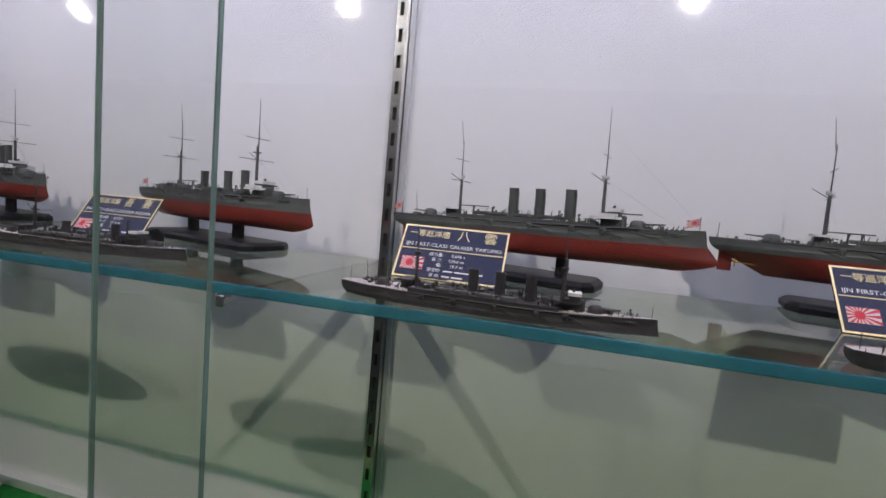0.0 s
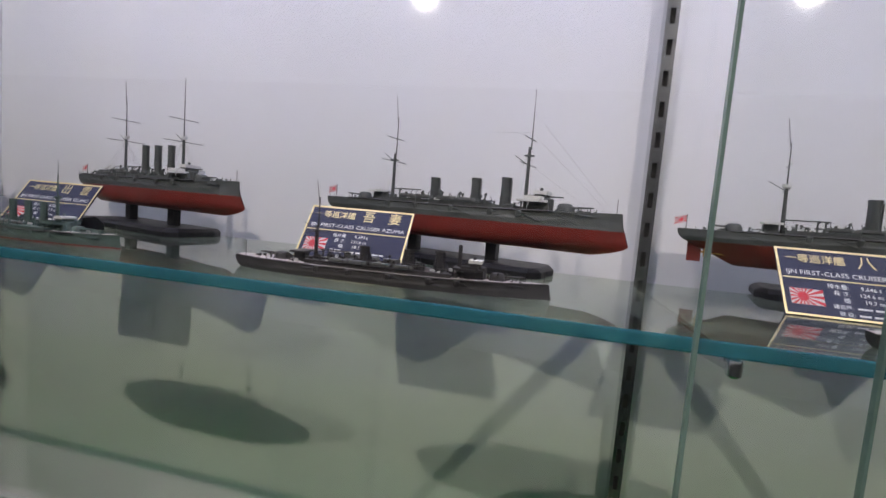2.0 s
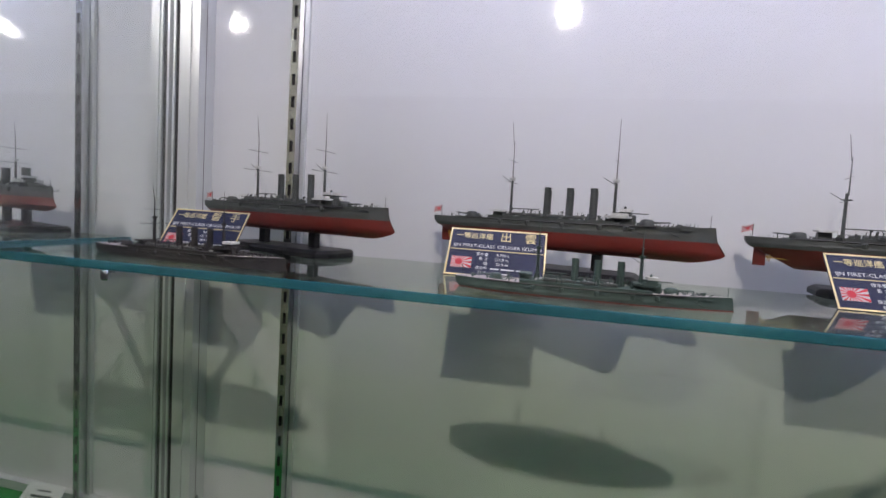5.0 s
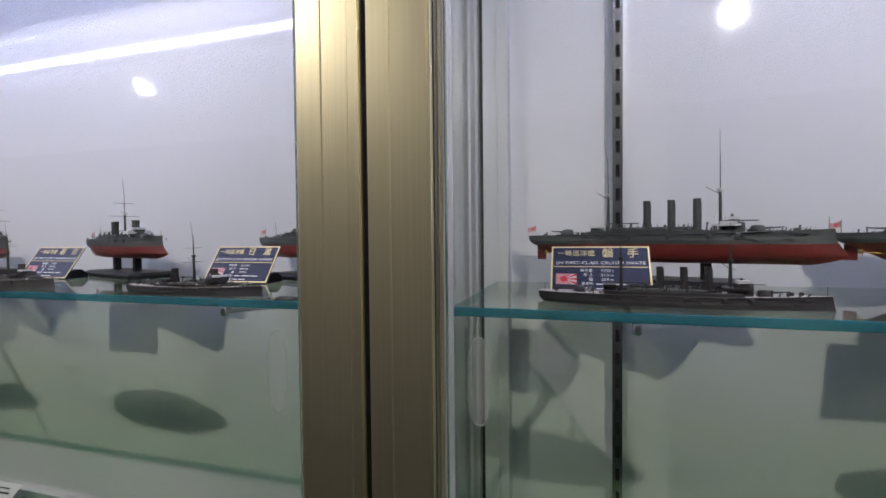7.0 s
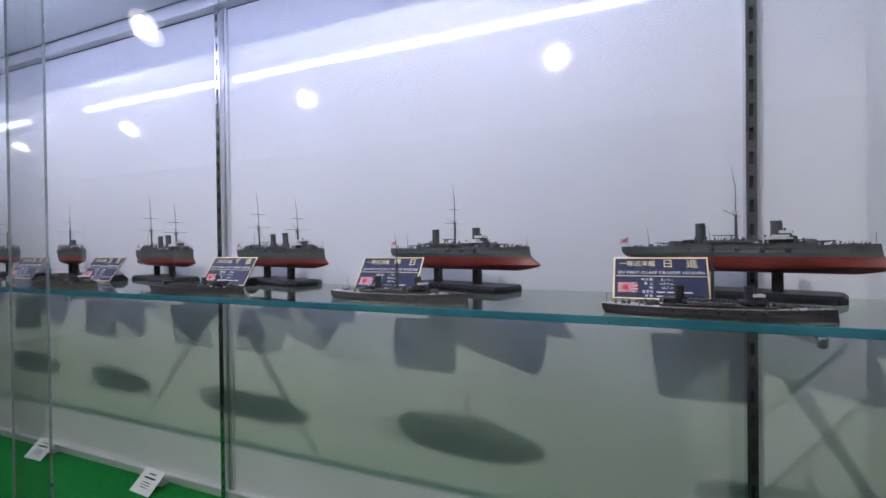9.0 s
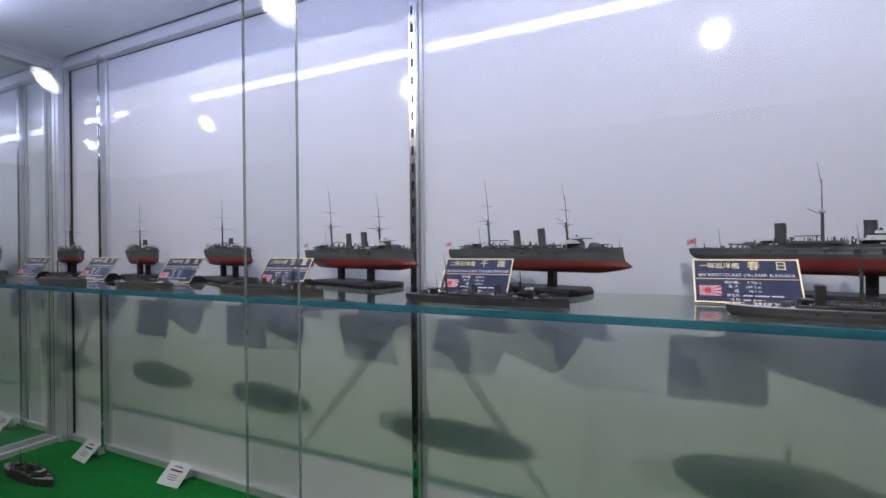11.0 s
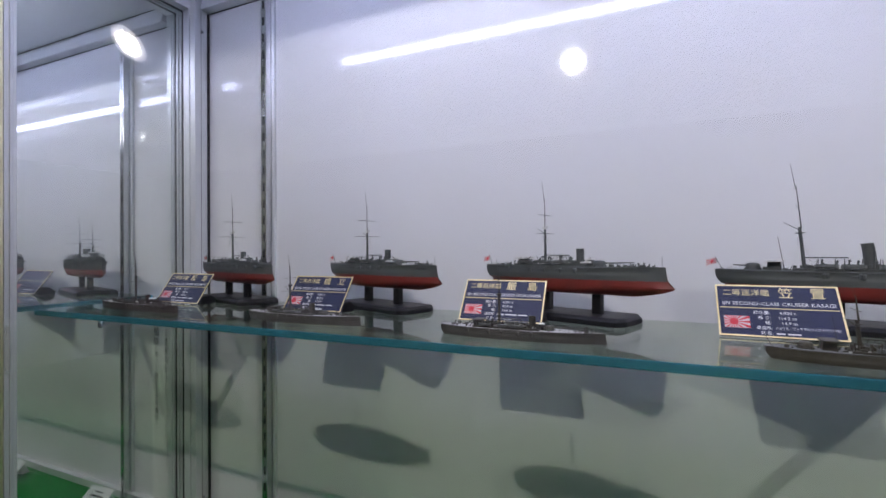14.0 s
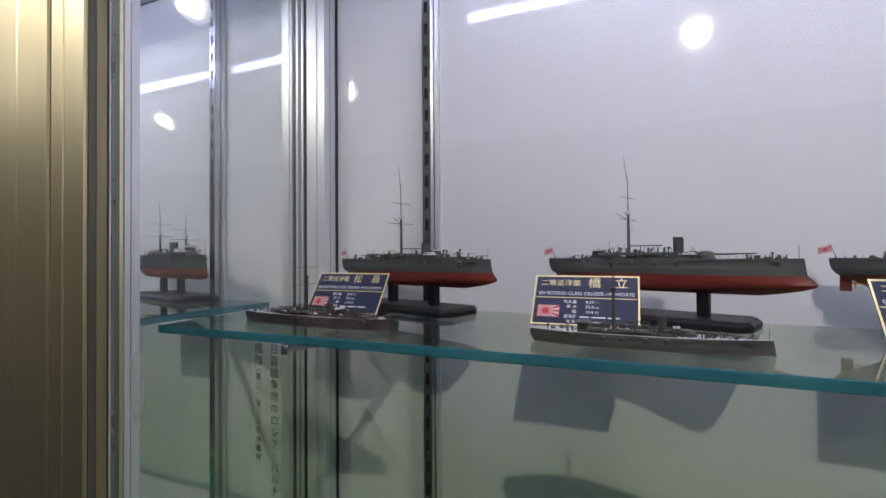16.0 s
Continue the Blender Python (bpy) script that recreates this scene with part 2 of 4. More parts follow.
def whole(name, bm, mat, label, category, kind="structure", smooth=False):
    return tagged(part(name, bm, mat, None, "", smooth), label, category, "", kind)


def words(text, size, mat, parent, m, align="LEFT", name="lettering", spacing=1.0, width=None):
    cu = bpy.data.curves.new(name, "FONT")
    cu.body, cu.size, cu.align_x, cu.align_y = text, size, align, "CENTER"
    cu.space_line, cu.extrude, cu.resolution_u = spacing, 0.00015, 2
    cu.materials.append(mat)
    ob = new(name, cu)
    ob.parent = parent
    if width:
        bpy.context.view_layer.update()
        if ob.dimensions.x > 0:
            m = m @ Matrix.Diagonal((width / ob.dimensions.x, 1, 1, 1))
    ob.matrix_basis = m
    return ob


# ---- the room ----
whole("floor", box(bmesh.new(), -12, 5, -4.2, 0.35, -0.1, 0), ROOM_FLOOR, "dark grey carpeted museum floor", "floor")
whole("ceiling", box(bmesh.new(), -12, 5, -4.2, 1.2, 2.78, 2.9), ROOM_CEIL, "pale matt board ceiling of the room", "ceiling")
whole("wall_south", box(bmesh.new(), -12, 5, -4.4, -4.2, 0, 2.78), ROOM_WALL, "dim painted wall behind the aisle", "wall")
whole("wall_west", box(bmesh.new(), -12.2, -12, -4.2, 1.2, 0, 2.78), ROOM_WALL, "dim painted end wall of the aisle", "wall")
whole("wall_east", box(bmesh.new(), 5, 5.2, -4.2, 1.2, 0, 2.78), ROOM_WALL, "dim painted end wall of the aisle", "wall")
whole("wall_north", box(bmesh.new(), -12, 5, 1.0, 1.2, 0, 2.78), ROOM_WALL, "painted wall behind the glass cases", "wall")


def spotlight(x):
    """A ceiling spot tilted towards the cases."""
    t = thing("ceiling_spotlight", "white round ceiling spotlight tilted towards the glass cases", "spotlight", pose(x, SPOT_Y, SPOT_Z), "row of spotlights")
    w = Vector((0, SPOT_AIM[0] - SPOT_Y, SPOT_AIM[1] - SPOT_Z)).normalized()
    part("housing", lathe(bmesh.new(), (0, 0, 0), w, [(-0.13, 0.05), (-0.12, 0.06), (-0.05, 0.075), (-0.012, 0.112), (-0.006, 0.112), (-0.012, 0.10)], 24), SPOT_BODY, t, "", True)
    part("reflector", lathe(bmesh.new(), (0, 0, 0), w, [(-0.0115, 0.088), (-0.010, 0.086)], 24), BEZEL, t, "bright reflector ring")
    part("lens", lathe(bmesh.new(), (0, 0, 0), w, [(-0.009, 0.058), (-0.005, 0.054)], 24), LENS, t, "glowing lens")
    part("stem", rod(bmesh.new(), (0, -w.y * 0.08, -w.z * 0.08), (0, -w.y * 0.08, 2.78 - SPOT_Z), 0.012), SPOT_BODY, t)
    part("rose", lathe(bmesh.new(), (0, -w.y * 0.08, 2.78 - SPOT_Z), (0, 0, -1), [(0, 0.05), (0.015, 0.05), (0.02, 0.03)]), SPOT_BODY, t)
    li = bpy.data.lights.new("spot_beam", "SPOT")
    li.energy, li.color, li.spot_size, li.spot_blend, li.shadow_soft_size = SPOT_POWER, (1.0, 0.925, 0.82), math.radians(105), 0.8, 0.013
    ob = new("spot_beam", li)
    p = Vector((x, SPOT_Y, SPOT_Z)) + w * 0.045
    ob.matrix_basis = look(p, (x, *SPOT_AIM))


for sx in SPOT_X:
    spotlight(sx)


# ---- the glass cases ----
def upright(x):
    """A slotted upright standing off the back panel."""
    t = thing("slotted_upright", "aluminium slotted shelf upright on the white back panel", "shelf upright", pose(x, PIL, FLOOR_Z), "shelf uprights", "structure")
    h = CEIL_Z - FLOOR_Z - 0.05
    d = WALL - PIL
    bm = bmesh.new()
    box(bm, -0.010, -0.004, 0, d, 0, h)
    box(bm, 0.004, 0.010, 0, d, 0, h)
    z = 0.0
    while z < h:
        box(bm, -0.004, 0.004, 0, 0.003, z, min(h, z + 0.025))
        z += 0.05
    part("channel", bm, CHROME, t)
    # Dark sheet in the hollow channel: the shade behind the slots as a colour.
    part("slot_shade_sheet", box(bmesh.new(), -0.004, 0.004, 0.012, 0.014, 0, h), SLOT_SHADE, t, "dark sheet standing in for the shade inside the slots")
    bm = bmesh.new()
    box(bm, -0.022, 0.022, -0.012, d, h, h + 0.014)
    part("cap", bm, SILVER, t)
    bm = bmesh.new()
    box(bm, 0.0115, 0.022, d - 0.010, d - 0.001, 0, h)
    part("filler_strip", bm, SILVER, t)
    return t


def bracket(x):
    """A slim chrome arm under the glass shelf with a lip in front."""
    t = thing("shelf_bracket", "slim chrome bracket arm carrying the glass shelf", "shelf bracket", pose(x, PIL, SHELF_Z - SHELF_T), "shelf brackets")
    f = SHELF_Y0 - PIL
    part("arm", prism(bmesh.new(), [(0, -0.0035), (0, -0.050), (-0.02, -0.050), (f + 0.02, -0.012), (f, -0.010), (f, -0.0035)], "x", -0.002, 0.002), CHROME, t)
    part("flange", box(bmesh.new(), -0.005, 0.005, f + 0.004, 0, -0.0032, -0.0004), CHROME, t, "flat chrome flange under the glass")
    bm = lathe(bmesh.new(), (0, f - 0.0062, -0.003), (0, 0, 1), [(-0.010, 0.004), (-0.008, 0.006), (0.002, 0.006), (0.004, 0.005)], 10)
    part("lip", bm, CHROME, t, "rounded chrome lip", True)
    return t


def gold_post(x0, x1, mirror):
    """Fluted front post of a case; mirror: the case lies to the left of it."""
    t = thing("front_post", "fluted champagne gold aluminium front post of a glass case", "case post", pose(0, 0, 0), "gold front posts", "structure")
    w = x1 - x0
    if mirror:
        prof = [(0, 0.372), (0, 0.321), (0.02, 0.318), (0.17, 0.318), (0.19, 0.3195), (0.58, 0.3195), (0.60, 0.3187), (0.97, 0.3187), (1.0, 0.321), (1.0, 0.372)]
    else:
        prof = [(0, 0.372), (0, 0.321), (0.02, 0.318), (0.36, 0.318), (0.375, 0.3195), (0.93, 0.3195), (0.945, 0.318), (0.985, 0.318), (1.0, 0.321), (1.0, 0.372)]
    pts = [((x1 - u * w) if mirror else (x0 + u * w), v) for u, v in prof]
    part("post", prism(bmesh.new(), pts, "z", 0.0, 2.44), GOLD, t)
    a = x0 if mirror else x1
    s = -1 if mirror else 1
    if mirror:
        part("glazing_channel", box(bmesh.new(), a - 0.004, a - 0.0005, 0.345, 0.372, FLOOR_Z, CEIL_Z), SILVER, t, "silver channel for the sliding glass")
        return t
    # Black strip fills the open gap to the next post, standing in for its shade.
    part("gasket", box(bmesh.new(), x0 - 0.0074, x0 - 0.0006, 0.324, 0.36, 0.0, 2.44), GASKET, t, "black strip giving the shade of the gap between posts")
    # Return and rib carry their shade in the colour.
    part("side_return", box(bmesh.new(), a + 0.0004, a + 0.0022, 0.323, 0.3655, FLOOR_Z, CEIL_Z), RETURN_SHADE, t, "metal side return coloured dark for its shade")
    part("return_rib", box(bmesh.new(), a + 0.0024, a + 0.0034, 0.3330, 0.3470, FLOOR_Z, CEIL_Z), RIB_SHADE, t, "gold rib along the side return, coloured darker for its shade")
    part("return_seal", box(bmesh.new(), a + 0.0024, a + 0.0030, 0.3474, 0.3494, FLOOR_Z, CEIL_Z), GASKET, t, "black seal line")
    part("return_bead", box(bmesh.new(), a + 0.0024, a + 0.0048, 0.3496, 0.3517, FLOOR_Z, CEIL_Z), SILVER, t, "bright bead before the glass")
    part("glazing_channel", box(bmesh.new(), a - 0.004, a + 0.0024, 0.3730, 0.3815, FLOOR_Z + 0.001, CEIL_Z - 0.001), SILVER, t, "silver channel behind the post")
    part("channel_groove", box(bmesh.new(), a - 0.004, a + 0.0012, 0.3817, 0.3827, FLOOR_Z + 0.001, CEIL_Z - 0.001), GASKET, t, "dark groove of the channel")
    part("glazing_channel", box(bmesh.new(), a - 0.004, a + 0.0024, 0.3829, 0.396, FLOOR_Z + 0.001, CEIL_Z - 0.001), SILVER, t, "silver channel behind the post")
    return t


def end_frame(x, s):
    """End pane with its silver frame; s: +1 where the case lies to the right of it."""
    t = thing("end_panel", "clear glass end panel in a satin aluminium frame", "case end", pose(0, 0, 0), "case end panels", "structure")
    def bx(a, b, *r):
        return box(bmesh.new(), *sorted((x + s * a, x + s * b)), *r)
    a, b = (0.034, 0.088) if s > 0 else (0.013, 0.046)
    part("rear_post", bx(a, b, 0.852, WALL - 0.001, FLOOR_Z, CEIL_Z), SILVER, t)
    if x < -5 and s > 0:
        # Black strip stands in for the shaded gap beside the rear post.
        part("wall_gap_shade", bx(b + 0.0005, b + 0.0030, 0.896, WALL - 0.001, FLOOR_Z + 0.027, CEIL_Z - 0.049), GASKET, t, "black strip for the shaded gap at the back panel")
    part("post_groove", bx(b + 0.0002, b + 0.0005, 0.8735, 0.8748, FLOOR_Z, CEIL_Z - 0.05), GASKET, t, "thin dark groove")
    part("rail_groove", bx(a + 0.0302, a + 0.0305, 0.374, 0.850, CEIL_Z - 0.022, CEIL_Z - 0.0208), GASKET, t, "thin dark groove")
    part("rail_screw", lathe(bmesh.new(), (x + s * (a + 0.0306), 0.77, CEIL_Z - 0.034), (s, 0, 0), [(0, 0.005), (0.0016, 0.0042)], 10), CHROME, t)
    part("post_bead", bx(b - 0.026, b - 0.022, 0.849, 0.8515, FLOOR_Z, CEIL_Z), SILVER, t)
    part("gasket", bx(a - 0.012, a - 0.0005, 0.856, 0.90, FLOOR_Z, CEIL_Z), GASKET, t, "black rubber seal")
    part("seal_bead", bx(a - 0.018, a - 0.0125, 0.853, 0.90, FLOOR_Z, CEIL_Z), SILVER, t)
    for nm, z0, z1 in (("bottom", FLOOR_Z + 0.001, FLOOR_Z + 0.022), ("top", CEIL_Z - 0.048, CEIL_Z - 0.001)):
        part(nm + "_rail", bx(a, a + 0.030, 0.374, 0.850, z0, z1), SILVER, t)
        part(nm + "_gasket", bx(a - 0.012, a - 0.0005, 0.374, 0.855, z0, z1 - 0.002), GASKET, t)
        part(nm + "_bead", bx(a - 0.018, a - 0.0125, 0.374, 0.852, z0, z1), SILVER, t)
    part("screw", lathe(bmesh.new(), (x + s * (b + 0.0005), 0.878, 2.25), (s, 0, 0), [(0, 0.006), (0.002, 0.005)], 10), CHROME, t)
    part("screw", lathe(bmesh.new(), (x + s * (b + 0.0005), 0.878, 0.74), (s, 0, 0), [(0, 0.006), (0.002, 0.005)], 10), CHROME, t)
    part("pane", bx(a - 0.008, a - 0.004, 0.374, 0.8555, FLOOR_Z + 0.023, CEIL_Z - 0.049), END_PANE, t, "clear glass pane")
    return t


def sliding_pane(x0, x1, y, grip_x, rim_mat, rim_label):
    t = thing("sliding_glass_door", "clear sliding glass door of the showcase, closed", "glass door", pose(0, 0, 0), "sliding glass doors")
    part("pane", box(bmesh.new(), x0 + 0.0025, x1 - 0.0025, y, y + 0.005, FLOOR_Z + 0.002, CEIL_Z - 0.01), PANE, t, "clear glass pane")
    for a in (x0, x1):
        part("pane_edge", box(bmesh.new(), *((a, a + 0.002) if a == x0 else (a - 0.002, a)), y, y + 0.005, FLOOR_Z + 0.002, CEIL_Z - 0.01), rim_mat, t, rim_label)
    out = []
    for i in range(28):
        q = i * math.tau / 28
        c, s = math.cos(q), math.sin(q)
        out.append((grip_x + 0.0135 * math.copysign(abs(c) ** 0.75, c), 1.325 + 0.052 * math.copysign(abs(s) ** 0.75, s)))
    grip = part("finger_grip", prism(bmesh.new(), out, "y", y - 0.0012, y - 0.0002), GRIP, t, "ground oval finger grip")
    bm = bmesh.new()
    ring = [[bm.verts.new((grip_x + (u - grip_x) * k, y - 0.0016, 1.325 + (v - 1.325) * (k + 1) / 2)) for u, v in out] for k in (1.0, 0.95)]
    for q in range(28):
        bm.faces.new((ring[0][q], ring[0][(q + 1) % 28], ring[1][(q + 1) % 28], ring[1][q]))
    part("rim", bm, GRIP_RIM, grip, "pale ground rim")
    return t


def led_batten(x0, x1):
    t = thing("led_batten", "slim cool white LED batten under the case ceiling", "lamp", pose(0, 0, 0), "case lamps")
    part("housing", box(bmesh.new(), x0, x1, 0.418, 0.438, 2.316, CEIL_Z - 0.001), SPOT_BODY, t)
    part("end_cap", box(bmesh.new(), x0 - 0.006, x0 - 0.0005, 0.410, 0.446, 2.289, CEIL_Z - 0.001), SPOT_BODY, t)
    part("end_cap", box(bmesh.new(), x1 + 0.0005, x1 + 0.006, 0.410, 0.446, 2.289, CEIL_Z - 0.001), SPOT_BODY, t)
    prof = [(0.428 + 0.017 * math.cos(a), 2.3065 - 0.016 * math.sin(a)) for a in [math.radians(-36 + 21 * i) for i in range(13)]]
    part("diffuser", prism(bmesh.new(), prof, "x", x0, x1), LED, t, "glowing white diffuser")
    return t


for i, c in enumerate(CASES):
    n = str(i + 1)
    x0, x1 = c["x0"], c["x1"]
    whole("back_panel_" + n, box(bmesh.new(), x0 + 0.003, x1 - 0.003, WALL, WALL + 0.02, FLOOR_Z, CEIL_Z), PANEL, "glossy white laminate back panel of the showcase", "wall panel")
    whole("case_ceiling_" + n, box(bmesh.new(), x0 + 0.003, x1 - 0.003, 0.31, WALL + 0.02, CEIL_Z, CEIL_Z + 0.02), CASE_TOP, "pale grey inner ceiling of the showcase", "ceiling")
    whole("case_floor_" + n, box(bmesh.new(), x0 + 0.003, x1 - 0.003, 0.375, WALL, FLOOR_Z - 0.02, FLOOR_Z), FELT, "bright green felt covering the showcase floor", "case floor")
    whole("cabinet_base_" + n, box(bmesh.new(), x0 + 0.003, x1 - 0.003, 0.375, WALL, 0, FLOOR_Z - 0.021), CASE_BASE, "plain closed plinth under the showcase", "plinth")
    bm = box(bmesh.new(), x0 + 0.095, x1 - 0.095, 0.872, WALL - 0.001, 2.318, CEIL_Z - 0.001)
    box(bm, x0 + 0.095, x1 - 0.095, 0.868, 0.8715, 2.318, 2.332)
    whole("ceiling_seam_" + n, box(bmesh.new(), x0 + 0.125, x1 - 0.085, 0.8650, 0.8675, CEIL_Z - 0.0028, CEIL_Z - 0.0006), GASKET, "thin black seam between case ceiling and top rail", "trim")
    whole("rail_seam_" + n, box(bmesh.new(), x0 + 0.097, x1 - 0.097, 0.9000, WALL - 0.001, 2.3160, 2.3176), GASKET, "thin black seam under the top rail", "trim")
    whole("top_trim_" + n, bm, SILVER, "aluminium top rail along the back panel", "trim")
    whole("bottom_trim_" + n, box(bmesh.new(), x0 + 0.095, x1 - 0.095, 0.885, WALL - 0.001, FLOOR_Z + 0.001, FLOOR_Z + 0.026), SILVER, "pale aluminium bottom rail along the back panel", "trim")
    whole("front_rail_top_" + n, box(bmesh.new(), x0 + 0.12, x1 - 0.12, 0.316, 0.372, CEIL_Z - 0.05, CEIL_Z + 0.07), GOLD, "champagne gold top rail of the showcase", "trim")
    whole("front_rail_bottom_" + n, box(bmesh.new(), x0 + 0.12, x1 - 0.12, 0.316, 0.372, FLOOR_Z - 0.10, FLOOR_Z + 0.001), GOLD, "champagne gold bottom rail of the showcase", "trim")
    end_frame(x0, 1)
    end_frame(x1, -1)
    gold_post(x0 + 0.0045, x0 + 0.083, False)
    gold_post(x1 - (0.145 if i == 2 else 0.088), x1 - 0.0035, True)
    for px in c["pil"]:
        upright(px)
        bracket(px - 0.012)
    m = c["meet"]
    trim = (EDGE_PALE, "pale polished edge") if i == 1 else (EDGE_GREEN, "dark green polished edge")
    sliding_pane(x0 + 0.087, m + 0.054, GLASS_IN, x0 + (0.127, 0.149, 0.140)[i], *trim)
    sliding_pane(m - 0.055, x1 - 0.095, GLASS_OUT, x1 - 0.128, *trim)
    s = thing("glass_shelf", "thick glass shelf with a teal polished edge", "shelf", pose(0, 0, 0), "glass shelves")
    sx0, sx1 = x0 + 0.074, x1 - 0.029
    zb = SHELF_Z - SHELF_T
    part("sheet", box(bmesh.new(), sx0 + 0.002, sx1 - 0.002, SHELF_Y0 + 0.002, SHELF_Y1, zb, SHELF_Z), SHELF, s, "clear glass sheet")
    part("front_edge", prism(bmesh.new(), [(SHELF_Y0 + 0.0018, zb), (SHELF_Y0 + 0.001, zb), (SHELF_Y0, zb + 0.0012), (SHELF_Y0, SHELF_Z - 0.0012), (SHELF_Y0 + 0.001, SHELF_Z), (SHELF_Y0 + 0.0018, SHELF_Z)], "x", sx0, sx1), EDGE_TEAL, s, "teal polished front edge")
    for a in (sx0, sx1 - 0.0018):
        part("side_edge", box(bmesh.new(), a, a + 0.0018, SHELF_Y0 + 0.002, SHELF_Y1, zb, SHELF_Z), EDGE_TEAL, s, "teal polished side edge")
    mid = c["pil"][1] + 0.014
    led_batten(x0 + 0.285, mid - 0.008)
    led_batten(mid + 0.008, x1 - 0.285)


# ---- model warships ----
def clip01(v):
    return max(0.0, min(1.0, v))


def sunburst(bm, cx, cz, w, h, dx, at, disc=0.17, rays=16, duty=0.25):
    """Red disc and rays inside a w by h field centred on (cx, cz); at() lays (u, v) into space."""
    x0, x1, z0, z1 = cx - w / 2, cx + w / 2, cz - h / 2, cz + h / 2
    ox, oz = cx + dx, cz
    def border(a):
        c, s = math.cos(a), math.sin(a)
        k = min(((x1 if c > 0 else x0) - ox) / c if abs(c) > 1e-9 else 9, ((z1 if s > 0 else z0) - oz) / s if abs(s) > 1e-9 else 9)
        return ox + c * k, oz + s * k
    corner = [math.atan2(v - oz, u - ox) % math.tau for u, v in ((x0, z0), (x1, z0), (x1, z1), (x0, z1))]
    r = disc * w
    step = math.tau / rays
    for i in range(rays):
        a0, a1 = (i - duty) * step, (i + duty) * step
        ring = [(ox + r * 0.98 * math.cos(a1), oz + r * 0.98 * math.sin(a1)), (ox + r * 0.98 * math.cos(a0), oz + r * 0.98 * math.sin(a0)), border(a0)]
        for c in corner:
            if (c - a0) % math.tau < a1 - a0:
                ring.append((ox + (border(c)[0] - ox), border(c)[1]))
        ring.append(border(a1))
        bm.faces.new([bm.verts.new(at(*p)) for p in ring])
    bm.faces.new([bm.verts.new(at(ox + r * math.cos(k * math.tau / 24), oz + r * math.sin(k * math.tau / 24))) for k in range(24)])
    return bm


class Hull:
    """Lines of a ship of length L: half beam, deck height and profile."""

    def __init__(self, L, B, fb, d, sheer=0.4, ram=0.036, tip=0.42, cut=0.17):
        self.L, self.B, self.fb, self.d, self.sheer, self.ram, self.tip, self.cut = L, B, fb, d, sheer, ram, tip, cut

    def beam(self, s):
        b = 1.0
        if s < 0.32:
            b = 1 - 0.72 * ((0.32 - s) / 0.32) ** 2.6
        if s > 0.55:
            b = 1 - ((s - 0.55) / 0.45) ** 2.0
        return self.B * max(b, 0.012)

    def deck(self, s):
        return self.fb * (1 + self.sheer * clip01((s - 0.5) / 0.5) ** 1.7 + 0.04 * clip01((0.3 - s) / 0.3))

    def x(self, s, z):
        """Lengthwise place of station s at height z over the waterline."""
        f = z / self.fb if z > 0 else z / self.d
        g = clip01(-f)
        if z >= 0:
            bow = 1.0 - self.ram - 0.010 * (1 - (1 - clip01(f)) ** 2)
        elif g < self.tip:
            bow = 1.0 - self.ram + self.ram * (g / self.tip) ** 1.7
        else:
            bow = 1.0 - self.cut * ((g - self.tip) / (1 - self.tip)) ** 1.8
        stern = 0.020 * (1 - clip01(f)) ** 2.6 if z >= 0 else 0.020 + 0.128 * clip01(-f) ** 0.85
        return self.L * (stern + s * (bow - stern))

    def skin(self, rows, n=30, zo=0.0):
        """rows: (height as a share, beam share), above the waterline where positive."""
        bm = bmesh.new()
        rings = []
        for i in range(n + 1):
            s = i / n
            ring = []
            for f, k in rows:
                z = f * self.deck(s) if f >= 0 else f * self.d
                if f < 0:
                    k = k * (1 - 0.55 * clip01((0.22 - s) / 0.22) * -f) * (1 - 0.75 * clip01((s - 0.55) / 0.45) * (-f) ** 1.6)
                ring.append((self.x(s, z), self.beam(s) * k, z + zo))
            rings.append([bm.verts.new(p) for p in ring] + [bm.verts.new((x, -y, z)) for x, y, z in reversed(ring)])
        m = len(rings[0])
        for a, b in zip(rings, rings[1:]):
            for j in range(m - 1):
                bm.faces.new((a[j], a[j + 1], b[j + 1], b[j]))
        for r in (rings[0], rings[-1]):
            bm.faces.new(r)
        return bm

    def deck_plate(self, zo, lo=0.0, hi=1.0, k=0.93, lift=-0.0008, n=24):
        bm = bmesh.new()
        prev = None
        for i in range(n + 1):
            s = lo + (hi - lo) * i / n
            z = self.deck(s)
            p = [bm.verts.new((self.x(s, z), y * self.beam(s) * k, z + zo + lift)) for y in (1, -1)]
            if prev:
                bm.faces.new((prev[0], prev[1], p[1], p[0]))
            prev = p
        return bm


def boat_mesh(bm, x, y, z, l, w):
    """A small open ship's boat."""
    rings = []
    for i in range(7):
        u = i / 6 * 2 - 1
        b = w * (1 - abs(u) ** 2.4) + w * 0.05
        rings.append([bm.verts.new((x + u * l / 2, y + q * b / 2, z + h * w * 0.7)) for q, h in ((-1, 1), (-0.7, 0.35), (0, 0), (0.7, 0.35), (1, 1), (0, 0.75))])
    for a, b in zip(rings, rings[1:]):
        for j in range(6):
            k = (j + 1) % 6
            bm.faces.new((a[j], a[k], b[k], b[j]))
    for r in (rings[0], rings[-1]):
        bm.faces.new(r)


